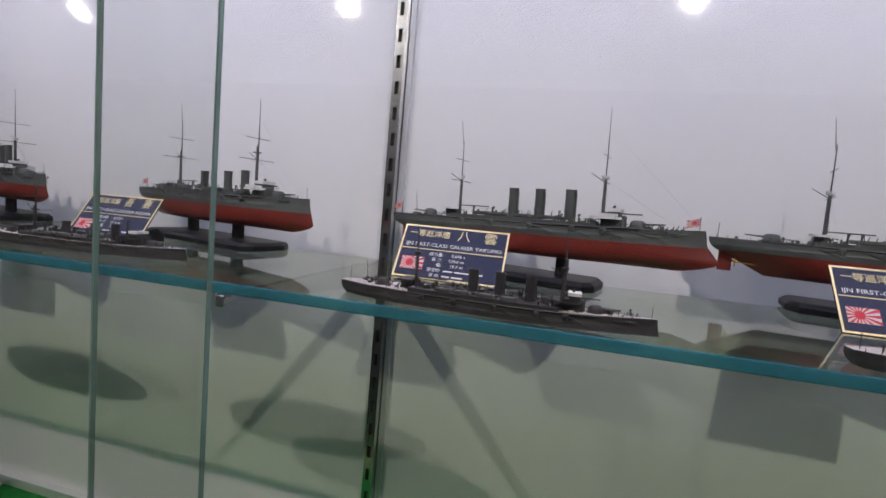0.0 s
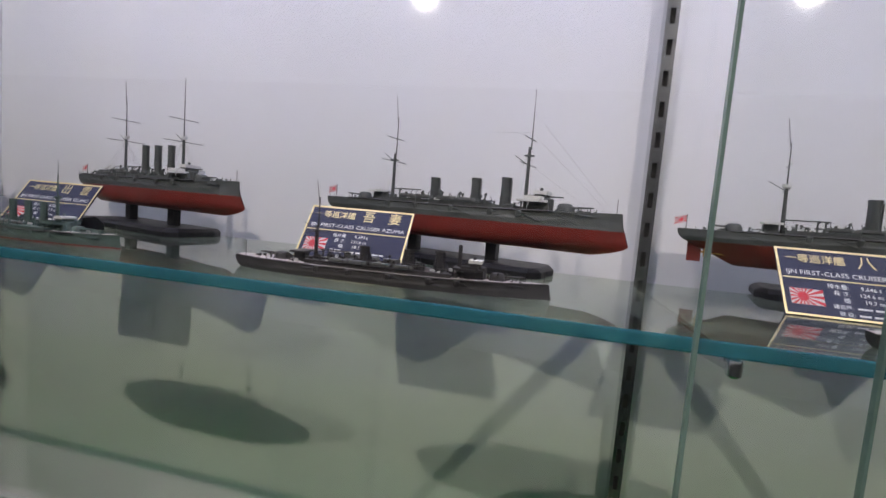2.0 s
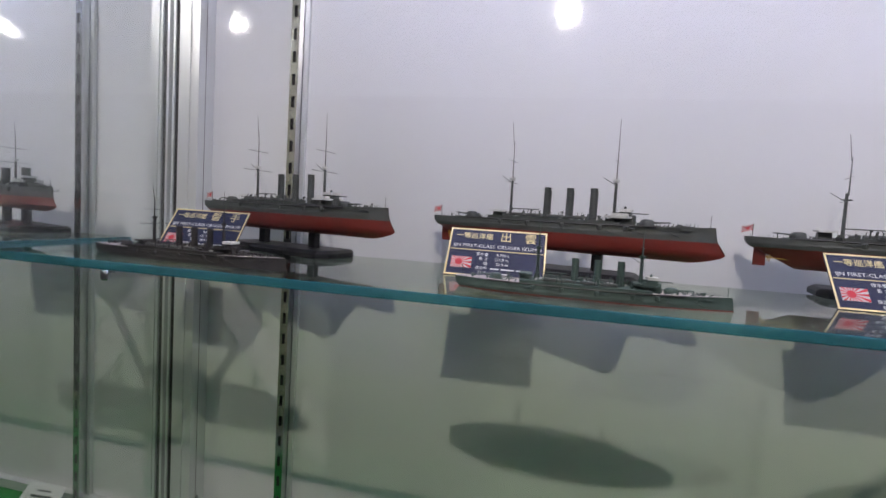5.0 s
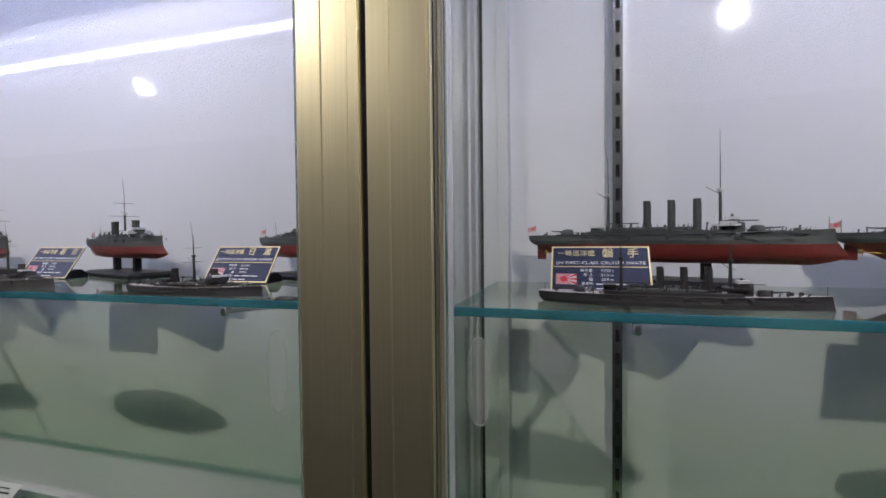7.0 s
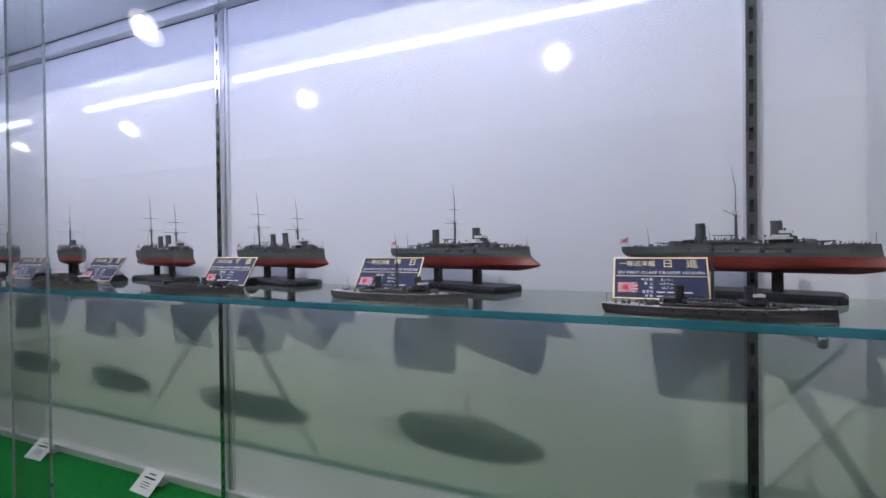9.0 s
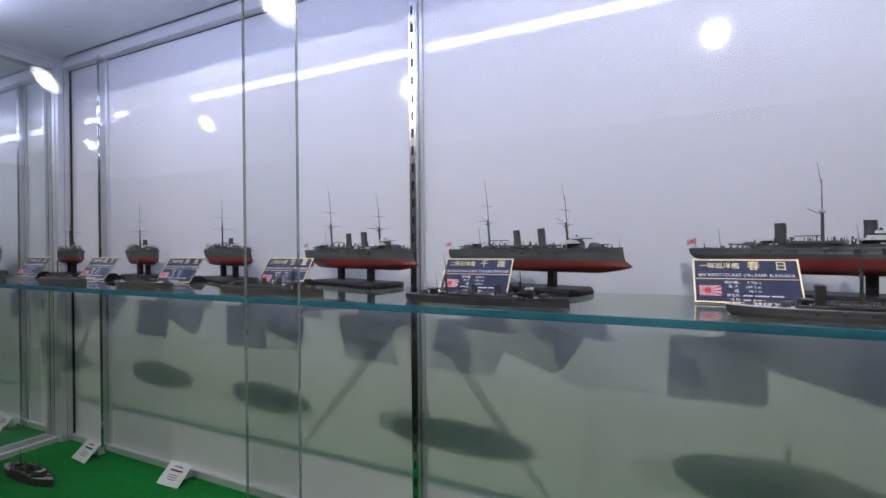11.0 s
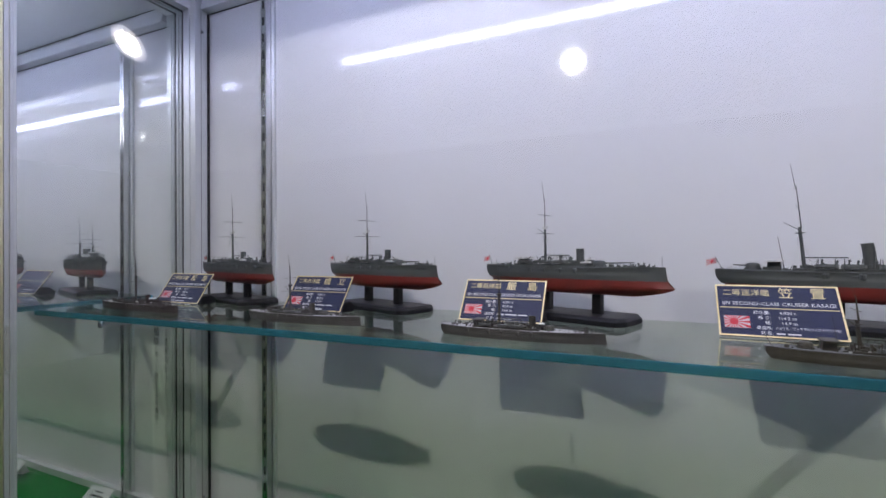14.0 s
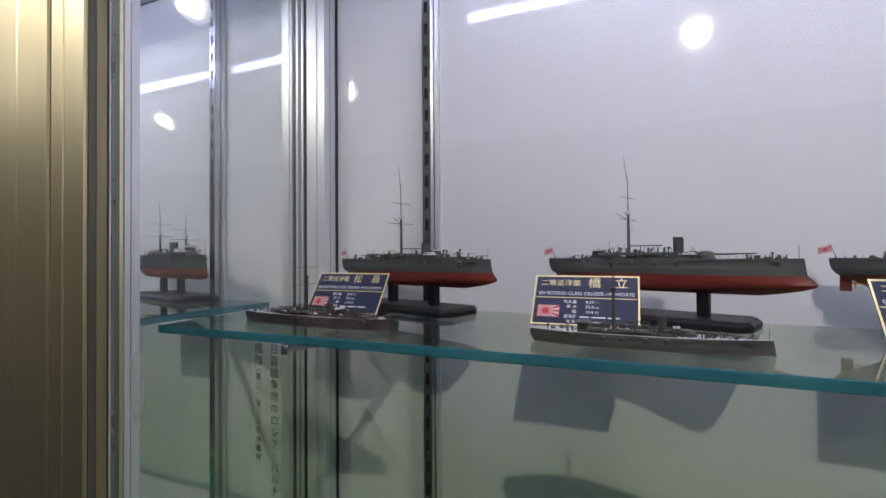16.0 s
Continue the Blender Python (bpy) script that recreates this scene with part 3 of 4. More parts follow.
def ship(c, L, full, paint, label, m, group, seed, flags=True):
    """A model warship of class c. full: with its red underwater hull, else cut at the waterline."""
    rng = random.Random(seed)
    k = L / c["L"]
    h = Hull(L, c["B"] * k, c["fb"] * k * (1.0 if full else c.get("wfb", 0.82)), c["d"] * k, min(c["sheer"], 1.0 if full else 0.24), c.get("ram", 0.036), c.get("tip", 0.42), c.get("cut", 0.17))
    zo = h.d if full else 0.0
    t = thing("model_warship", label, "model ship", m, group)
    P = lambda s, y, z: (s * L, y * k, h.deck(s) + zo + z * k)
    part("hull", h.skin([(1, 0.965), (0.95, 0.985), (0.93, 0.975), (0.66, 0.99), (0.5, 0.995), (0.47, 1.005), (0.3, 1.003), (0.15, 1.001), (0.0, 1.0)], zo=zo), paint, t, "", True)
    if full:
        part("underwater_hull", h.skin([(0.0, 1.0), (-0.14, 0.999), (-0.28, 0.998), (-0.42, 0.99), (-0.55, 0.975), (-0.7, 0.935), (-0.84, 0.85), (-0.94, 0.68), (-0.985, 0.42), (-1.0, 0.10)], zo=zo), RED, t, "dull red underwater hull", True)
        part("rudder", box(bmesh.new(), 0.030 * L, 0.066 * L, -0.0012 * k, 0.0012 * k, zo - 0.95 * h.d, zo - 0.1 * h.d), RED, t)
        for sd in (1, -1):
            pr = lathe(bmesh.new(), (0.066 * L, sd * 0.011 * k, zo - 0.5 * h.d), (1, 0, 0), [(0, 0.001 * k), (0.004 * k, 0.002 * k), (0.008 * k, 0.0015 * k)], 8)
            for q in range(3):
                a = q * math.tau / 3 + 0.4
                ox, oy, oz = 0.066 * L + 0.004 * k, sd * 0.011 * k, zo - 0.5 * h.d
                tip = 0.0085 * k
                box(pr, ox - 0.0006 * k, ox + 0.0006 * k, oy + math.cos(a) * tip * 0.5 - 0.0022 * k, oy + math.cos(a) * tip * 0.5 + 0.0022 * k, oz + math.sin(a) * tip * 0.55 - 0.003 * k, oz + math.sin(a) * tip * 0.55 + 0.003 * k)
            part("propeller", pr, BRASS, t, "brass propeller")
            part("shaft", rod(bmesh.new(), (0.070 * L, sd * 0.011 * k, zo - 0.5 * h.d), (0.20 * L, sd * 0.013 * k, zo - 0.62 * h.d), 0.0009 * k), BRASS, t)
    part("deck", h.deck_plate(zo, lift=0.0004), DECK_GREY if full else c.get("wdeck", DECK_TAN), t, "grey deck" if full else "pale planked deck")
    if paint is HULL_GREEN:
        part("boot_topping", h.skin([(0.10, 1.014), (0.05, 1.016), (0.004, 1.014)], zo=zo), RED, t, "thin dull red waterline stripe", True)
    # deckhouse between the masts
    lo, hi = c["house"]
    n = 10
    bm = bmesh.new()
    pts = [(L * (lo + (hi - lo) * i / n), c.get("hw", 0.70) * h.beam(lo + (hi - lo) * i / n)) for i in range(n + 1)]
    zt = h.deck(0.45) + zo
    prism(bm, [(x, y) for x, y in pts] + [(x, -y) for x, y in reversed(pts)], "z", zt - 0.002 * k, zt + c["house_h"] * k)
    part("deckhouse", bm, paint, t)
    top = zt + c["house_h"] * k
    # bridge
    bx = c["bridge"] * L
    zb = h.deck(c["bridge"]) + zo
    e = c.get("bs", 1.0) * k
    bm = box(bmesh.new(), bx - 0.014 * e, bx + 0.016 * e, -0.014 * e, 0.014 * e, zb - 0.001, zb + 0.014 * e, 0.92)
    lathe(bm, (bx + 0.010 * e, 0, zb), (0, 0, 1), [(0, 0.009 * e), (0.017 * e, 0.009 * e), (0.019 * e, 0.007 * e)], 12)
    part("conning_tower", bm, paint, t)
    wing = [(-0.030, 0.020), (-0.018, 0.028), (0.004, 0.028), (0.013, 0.016), (0.013, -0.016), (0.004, -0.028), (-0.018, -0.028), (-0.030, -0.020)]
    bm = prism(bmesh.new(), [(bx + u * e, v * e) for u, v in wing], "z", zb + 0.0125 * e, zb + 0.0160 * e)
    part("bridge_deck", bm, CANVAS if full else paint, t, "white screened bridge deck" if full else "")
    bm = bmesh.new()
    for y0, y1, xa, xb in ((-0.026, -0.025, -0.018, 0.008), (0.025, 0.026, -0.018, 0.008), (-0.025, 0.025, 0.007, 0.008)):
        box(bm, bx + xa * e, bx + xb * e, y0 * e, y1 * e, zb + 0.0162 * e, zb + 0.0205 * e)
    part("bridge_screen", bm, CANVAS if full else paint, t, "canvas screened bridge wings" if full else "")
    bm = box(bmesh.new(), bx - 0.006 * e, bx + 0.010 * e, -0.012 * e, 0.012 * e, zb + 0.0162 * e, zb + 0.0232 * e)
    part("chart_house", bm, paint, t)
    bm = box(bmesh.new(), bx - 0.008 * e, bx + 0.012 * e, -0.014 * e, 0.014 * e, zb + 0.0235 * e, zb + 0.0285 * e)
    part("canvas_screen", bm, CANVAS, t, "white canvas screen")
    bm = bmesh.new()
    for y in (-0.024, -0.008, 0.008, 0.024):
        rod(bm, (bx - 0.016 * e, y * e, zb), (bx - 0.016 * e, y * e, zb + 0.0148 * e), 0.0005 * k, None, 5)
    lathe(bm, (bx, 0, zb + 0.0285 * e), (0, 0, 1), [(0, 0.002 * e), (0.003 * e, 0.0025 * e), (0.005 * e, 0.001 * e)], 8)
    tagged(part("bridge_posts", bm, paint, t), kind="stuff")
    if c["house_h"] > 0.0045:
        a, b = lo + 0.10 * (hi - lo) + 0.06, hi - 0.16
        part("boat_deck", box(bmesh.new(), a * L, b * L, -0.42 * h.B, 0.42 * h.B, top - 0.0003, top + 0.0035 * k), paint, t)
    # aft bridge
    if c.get("aft"):
        ax = c["aft"]
        bm = box(bmesh.new(), ax * L - 0.010 * k, ax * L + 0.010 * k, -0.009 * k, 0.009 * k, h.deck(ax) + zo - 0.001, h.deck(ax) + zo + 0.014 * k, 0.9)
        part("aft_control_house", bm, paint, t)
        part("aft_bridge", box(bmesh.new(), ax * L - 0.011 * k, ax * L + 0.013 * k, -0.020 * k, 0.020 * k, h.deck(ax) + zo + 0.0143 * k, h.deck(ax) + zo + 0.0175 * k), CANVAS if full else paint, t)
    # funnels
    for s, r, hh in c["funnels"]:
        hh = hh if full else hh * c.get("wf", 0.85)
        z0 = h.deck(s) + zo
        lean = Vector((-c.get("rake", 0.0), 0, 1)).normalized()
        f = part("funnel", lathe(bmesh.new(), (s * L, 0, z0 - 0.001), lean, [(0, r * k * 1.15), (0.012 * k, r * k * 1.15), (0.0125 * k, r * k), (hh * 0.40 * k, r * k), (hh * 0.40 * k, r * 1.10 * k), (hh * 0.44 * k, r * 1.10 * k), (hh * 0.44 * k, r * k), (hh * k - 0.003 * k, r * k), (hh * k - 0.003 * k, r * 1.09 * k), (hh * k, r * 1.09 * k), (hh * k, r * 0.85 * k), (hh * k - 0.004 * k, r * 0.8 * k)], 18), paint, t, "", True)
        bm = bmesh.new()
        for sd in (-1, 1):
            rod(bm, (s * L + r * k * 1.15, sd * 0.002 * k, z0), Vector((s * L + r * k * 1.1, sd * 0.002 * k, z0)) + lean * (hh * 0.9 * k), 0.0007 * k, None, 5)
        part("steam_pipe", bm, paint, f)
    # masts
    for nth, (s, hh) in enumerate(c["masts"]):
        share = 1.0 if full else c.get("wm", (0.75, 0.72))[nth]
        hh = hh * (0.955 if full else max(share, 0.6))
        lean = Vector((-c.get("rake", 0.0) * 0.8 - 0.01, 0, 1)).normalized()
        b0 = Vector((s * L, 0, h.deck(s) + zo - 0.001))
        low = (c.get("low", (0.41, 0.41))[nth] if full else 0.46) * hh * k
        mast = part("mast", rod(bmesh.new(), b0, b0 + lean * low, (0.0030 if full else 0.0036) * k, (0.0022 if full else 0.0029) * k), paint, t)
        if share < 0.6:
            continue
        if c.get("tops", True):
            part("fighting_top", lathe(bmesh.new(), b0 + lean * low, lean, [(-0.001, 0.003 * k), (0.001 * k, 0.0055 * k), (0.005 * k, 0.006 * k), (0.005 * k, 0.005 * k)], 12), CANVAS if full else paint, mast)
        else:
            part("mast_platform", lathe(bmesh.new(), b0 + lean * (low * 0.86), lean, [(-0.001 * k, 0.003 * k), (0.0, 0.0075 * k), (0.0012 * k, 0.0075 * k), (0.0013 * k, 0.002 * k)], 12), paint, mast)
        up = Vector((0 if c.get("tops", True) else 0.0022 * k, 0, 0))
        part("topmast", rod(bmesh.new(), b0 + lean * (low * 0.96) + up, b0 + up + lean * (0.80 * hh * k), (0.0011 if full else 0.0017) * k, (0.0006 if full else 0.0009) * k, 6), paint, mast)
        bent = c.get("bent", (0.006, 0.0))[nth] * k
        part("pole", rod(bmesh.new(), b0 + up + lean * (0.76 * hh * k) + Vector((-0.0012 * k if bent else 0, 0, 0)), b0 + up + lean * (hh * k) + Vector((-bent, 0, 0)), 0.0006 * k, 0.0004 * k, 5), paint, mast)
        for f, w in ((0.385, 0.036), (0.60, 0.026)):
            p = b0 + lean * (hh * f * k)
            part("yard", rod(bmesh.new(), p + Vector((0, -w * k, 0)), p + Vector((0, w * k, 0)), 0.0006 * k, None, 5), paint, mast)
        p = b0 + lean * (0.38 * hh * k)
        part("gaff", rod(bmesh.new(), p, p + Vector((-0.022 * k, 0, 0.014 * k)), 0.0006 * k, None, 5), paint, mast)
        part("boat_boom", rod(bmesh.new(), b0 + lean * 0.023 * k, b0 + Vector((0.055 * c.get("boom", 1) * k, 0, 0.023 * k)), 0.0010 * k, None, 5), paint, mast)
        bm = bmesh.new()
        for sd in (-1, 1):
            for q in (-0.016, 0.0, 0.012):
                rod(bm, b0 + Vector((q * k, sd * h.beam(s) * 0.9, 0)), b0 + lean * (low * 0.97), 0.00009, None, 4)
        tagged(part("shrouds", bm, LINE, mast, "thin dark shroud lines"), kind="stuff")
    bm = bmesh.new()
    ms = [Vector((s * L, 0, h.deck(s) + zo)) + Vector((0, 0, hh * 0.78 * k)) for s, hh in c["masts"]]
    for drop, at in c.get("stays", ()):
        rod(bm, ms[-1] - Vector((0, 0, drop * k)), (at * L, 0, h.deck(at) + zo + 0.003 * k), 0.00011, None, 4)
    if len(ms) > 1 and len(c.get("stays", ())) > 1:
        rod(bm, ms[0] - Vector((0, 0, 0.03 * k)), ms[1] - Vector((0, 0, 0.03 * k)), 0.00011, None, 4)
    if full and c.get("stays"):
        tagged(part("rigging", bm, LINE, t, "hair-thin rigging lines"), kind="stuff")
    if c.get("spar"):
        s, hh = c["spar"]
        p = Vector((s * L, 0, h.deck(s) + zo - 0.0005))
        part("signal_pole", rod(bmesh.new(), p, p + Vector((-c.get("rake", 0.06) * 1.6 * hh * k, 0, hh * k)), 0.0008 * k, 0.0004 * k, 6), paint, t, "thin bare signal pole")
    # portholes and hawse pipes
    bm = bmesh.new()
    for row, n0 in ((0.74, 30), (0.30, 22)):
        for i in range(n0):
            s = 0.06 + 0.82 * (i + 0.5 * rng.random()) / n0
            for sd in (-1, 1):
                lathe(bm, (h.x(s, row * h.fb), sd * (h.beam(s) * 0.985), zo + row * h.deck(s)), (0, sd, 0), [(0, 0.0010 * k), (h.beam(s) * 0.02 + 0.0003, 0.0010 * k)], 6)
    tagged(part("portholes", bm, HULL_BLACK, t, "tiny dark portholes"), kind="stuff")
    for sd in (-1, 1):
        for s in (0.885, 0.925):
            part("hawse_pipe", lathe(bmesh.new(), (h.x(s, 0.7 * h.fb), sd * h.beam(s) * 0.93, zo + 0.74 * h.deck(s)), (0.4, sd, 0), [(0, 0.0026 * k), (h.beam(s) * 0.08 + 0.0012 * k, 0.0026 * k), (h.beam(s) * 0.08 + 0.0012 * k, 0.0014 * k), (0, 0.0012 * k)], 10), paint, t)
    # turrets
    for s, way, gl in c["turrets"]:
        x, z = s * L, h.deck(s) + zo
        tur = part("turret", lathe(bmesh.new(), (x, 0, z - 0.001), (0, 0, 1), [(0, 0.0135 * k), (0.004 * k, 0.0135 * k), (0.0042 * k, 0.0115 * k), (0.0095 * k, 0.0110 * k), (0.0125 * k, 0.0085 * k), (0.0135 * k, 0.0035 * k)], 18), paint, t, "", True)
        for sd in c.get("barrels", (-0.0035, 0.0035)):
            part("gun_barrel", rod(bmesh.new(), (x + way * 0.008 * k, sd * k, z + 0.007 * k), (x + way * gl * k, sd * k, z + 0.0085 * k), 0.0016 * k, 0.0009 * k, 8), paint, tur)
    # casemate guns along the sides
    for s in c["casemates"]:
        for sd in (-1, 1):
            b = h.beam(s)
            g = part("casemate", lathe(bmesh.new(), (s * L, sd * b * 0.93, zo + h.deck(s) * 0.52), (0, 0, 1), [(0, 0.0045 * k), (0.007 * k, 0.0052 * k), (0.009 * k, 0.004 * k)], 10), paint, t)
            part("gun_barrel", rod(bmesh.new(), (s * L, sd * b * 0.97, zo + h.deck(s) * 0.52 + 0.005 * k), (s * L + 0.014 * k * (1 if s > 0.45 else -1), sd * (b + 0.0050 * k), zo + h.deck(s) * 0.52 + 0.005 * k), 0.0008 * k, None, 6), paint, g)
    # torpedo net booms against the sides
    for i in range(c.get("booms", 8)):
        s = 0.16 + 0.66 * i / max(1, c.get("booms", 8) - 1)
        for sd in (-1, 1):
            a = (s * L, sd * (h.beam(s) + 0.0008 * k), zo + h.deck(s) * 0.88)
            b = ((s + 0.055) * L, sd * (h.beam(s + 0.055) + 0.0010 * k), zo + h.deck(s) * 0.25)
            part("net_boom", rod(bmesh.new(), a, b, 0.0008 * k, None, 5), paint, t)
    # boats and davits
    for i, s in enumerate(c["boats"]):
        for sd in (-1, 1):
            bm = bmesh.new()
            boat_mesh(bm, s * L, sd * h.beam(s) * 0.80, top + 0.0012 * k, 0.030 * k, 0.0080 * k)
            part("ship_boat", bm, BOAT, t)
            bm = bmesh.new()
            for q in (-0.011, 0.011):
                x, y = s * L + q * k, sd * h.beam(s) * 0.97
                z = zo + h.deck(s)
                pts = [Vector((x, y, z)), Vector((x, y, z + 0.013 * k)), Vector((x, y - sd * 0.001 * k, z + 0.017 * k)), Vector((x, y - sd * 0.005 * k, z + 0.0195 * k))]
                for a, b in zip(pts, pts[1:]):
                    rod(bm, a, b, 0.0006 * k, None, 5)
            tagged(part("davit_pair", bm, paint, t), kind="stuff")
    # ventilators, skylights, lockers, winches
    bm = bmesh.new()
    for i in range(96 if not full else 64):
        s = 0.06 + 0.84 * rng.random() if i % 2 else lo + (hi - lo) * rng.random()
        y = (rng.random() * 2 - 1) * 0.6 * h.beam(s)
        z = (top if lo < s < hi else h.deck(s) + zo)
        a, b, e = (0.0012 + 0.003 * rng.random()) * k, (0.001 + 0.002 * rng.random()) * k, (0.002 + (0.006 if full else 0.009) * rng.random()) * k
        if i % 3:
            box(bm, s * L - a, s * L + a, y - b, y + b, z - 0.0005, z + e * 0.7)
        else:
            lathe(bm, (s * L, y, z - 0.0005), (0, 0, 1), [(0, 0.0011 * k), (e, 0.0011 * k), (e + 0.0005 * k, 0.002 * k), (e + 0.003 * k, 0.0018 * k)], 7)
    tagged(part("deck_fittings", bm, paint, t, "small deck fittings"), kind="stuff")
    bm = bmesh.new()
    for i in range(12 if full else 16):
        s = lo - 0.08 + (hi - lo + 0.18) * rng.random()
        y = (rng.random() * 2 - 1) * 0.7 * h.beam(s)
        z = (top if lo < s < hi else h.deck(s) + zo)
        a = (0.001 + 0.002 * rng.random()) * k
        box(bm, s * L - a * 1.6, s * L + a * 1.6, y - a * 0.7, y + a * 0.7, z - 0.0003, z + a * 1.3)
    tagged(part("canvas_covers", bm, CANVAS, t, "small white canvas covers"), kind="stuff")
    if c.get("jack") and full:
        for sd in (-1, 1):
            bm = bmesh.new()
            prev = None
            for i in range(15):
                s = 0.82 + 0.135 * i / 14
                p = Vector((h.x(s, 0.5 * h.fb), sd * (h.beam(s) + 0.0009 * k), zo + h.deck(s) * (0.80 - 1.1 * (i / 14) * (1 - i / 14))))
                if prev:
                    rod(bm, prev, p, 0.0007 * k, None, 5)
                prev = p
            part("anchor_chain", bm, BOAT, t, "draped grey anchor chain")
    # rolled torpedo nets along the deck edge, cowl ventilators, lifebuoy racks
    if c.get("booms", 8):
        for sd in (-1, 1):
            bm = bmesh.new()
            prev = None
            for i in range(46):
                s = 0.13 + 0.68 * i / 45
                p = Vector((s * L, sd * h.beam(s) * 0.985, zo + h.deck(s) + 0.0004 * k))
                if prev:
                    rod(bm, prev, p, (0.0011 + 0.0006 * rng.random()) * k, None, 5)
                prev = p
            part("torpedo_net", bm, HULL_DARK, t, "rolled dark torpedo net")
    for i in range(10):
        s = lo + 0.06 + (hi - lo - 0.10) * (i + rng.random() * 0.6) / 10
        y = (1 if i % 2 else -1) * (0.25 + 0.3 * rng.random()) * h.beam(s)
        e2 = (0.008 + 0.006 * rng.random()) * k
        bm = rod(bmesh.new(), (s * L, y, top - 0.0003), (s * L, y, top + e2), 0.0012 * k, None, 6)
        lathe(bm, (s * L - 0.0012 * k, y, top + e2 + 0.0004 * k), (1, 0, 0.25), [(0, 0.0012 * k), (0.0016 * k, 0.0019 * k), (0.0034 * k, 0.0023 * k), (0.0034 * k, 0.0018 * k)], 8)
        part("cowl_ventilator", bm, paint, t)
    bm = bmesh.new()
    for s in (0.16, 0.22, 0.80, 0.86):
        for i in range(5):
            q = s + 0.012 * i
            p = Vector((q * L, (-1) ** i * 0.35 * h.beam(q), h.deck(q) + zo))
            rod(bm, p, p + Vector((0.002 * k, 0, 0.004 * k + 0.003 * k * rng.random())), 0.0007 * k, None, 5)
            box(bm, p.x - 0.002 * k, p.x + 0.002 * k, p.y - 0.0016 * k, p.y + 0.0016 * k, p.z - 0.0003, p.z + 0.0022 * k)
    tagged(part("bollards", bm, paint, t, "tiny bollards and winches"), kind="stuff")
    for s in (lo - 0.04, lo + 0.05, lo + 0.13, hi - 0.12, hi - 0.03, hi + 0.05):
        for sd in (-1, 1):
            g = part("deck_gun", lathe(bmesh.new(), (s * L, sd * h.beam(s) * 0.62, (top if lo < s < hi else h.deck(s) + zo) - 0.0003), (0, 0, 1), [(0, 0.0022 * k), (0.002 * k, 0.0012 * k), (0.005 * k, 0.0012 * k), (0.0065 * k, 0.0006 * k)], 8), paint, t)
            z = (top if lo < s < hi else h.deck(s) + zo) + 0.0052 * k
            part("gun_barrel", rod(bmesh.new(), (s * L - 0.003 * k, sd * h.beam(s) * 0.62, z), (s * L + 0.011 * k * (1 if s > 0.45 else -1), sd * h.beam(s) * 0.72, z + 0.0012 * k), 0.0006 * k, None, 5), paint, g)
    bm = bmesh.new()
    for i in range(34):
        s = 0.02 + 0.93 * i / 33
        if lo < s < hi and i % 2:
            continue
        for sd in (-1, 1):
            p = Vector((h.x(s, h.deck(s)), sd * h.beam(s) * 0.95, h.deck(s) + zo))
            rod(bm, p, p + Vector((0, 0, 0.0045 * k)), 0.0003, None, 4)
    tagged(part("rail_stanchions", bm, paint, t, "tiny rail stanchions"), kind="stuff")
    # anchors and chain at the bow
    for sd in (-1, 1):
        s = 0.87
        bm = rod(bmesh.new(), (s * L, sd * h.beam(s) * 1.02, zo + h.deck(s) * 0.86), ((s + 0.035) * L, sd * (h.beam(s + 0.035) * 1.03), zo + h.deck(s) * 0.80), 0.0012 * k, None, 6)
        rod(bm, ((s + 0.006) * L, sd * h.beam(s) * 1.05, zo + h.deck(s) * 0.95), ((s + 0.008) * L, sd * h.beam(s) * 1.0, zo + h.deck(s) * 0.70), 0.0012 * k, None, 6)
        part("anchor", bm, paint, t)
    # staffs and flags
    tilt = c.get("tilt", 0.0)
    p = Vector((0.022 * L, 0, h.deck(0) + zo - 0.0005))
    part("ensign_staff", rod(bmesh.new(), p, p + Vector((-tilt * k, 0, 0.023 * k)), 0.0006 * k, None, 5), paint, t)
    q = Vector((h.x(0.985, h.fb), 0, h.deck(0.985) + zo - 0.001))
    part("jack_staff", rod(bmesh.new(), q, q + Vector((0, 0, 0.020 * k)), 0.0005 * k, None, 5), paint, t)
    if flags:
        spots = [p + Vector((-tilt * 0.75 * k - 0.0006, 0, 0.0160 * k))]
        if c.get("jack"):
            spots.append(q + Vector((0, 0, 0.013 * k)))
        for o in spots:
            def lay(u, v, o=o):
                return (o.x - u, o.y + 0.0012 * k * math.sin(u / (0.0032 * k)), o.z + v)
            w, hh = 0.0165 * k, 0.011 * k
            bm = bmesh.new()
            prev = None
            for i in range(7):
                e = [bm.verts.new(Vector(lay(w * i / 6, z)) + Vector((0, 0, -0.0045 * k * i / 6))) for z in (-hh / 2, hh / 2)]
                if prev:
                    bm.faces.new((prev[0], e[0], e[1], prev[1]))
                prev = e
            fl = part("flag", bm, FLAG_WHITE, t, "small red and white rayed naval ensign")
            for off in (0.0005, -0.0005):
                part("rays", sunburst(bmesh.new(), w / 2, 0, w, hh, -0.05 * w, lambda u, v, off=off: Vector(lay(u, v)) + Vector((0, off, -0.0045 * k * u / w)), 0.17, 12, 0.20), FLAG_PINK, fl)
    return t


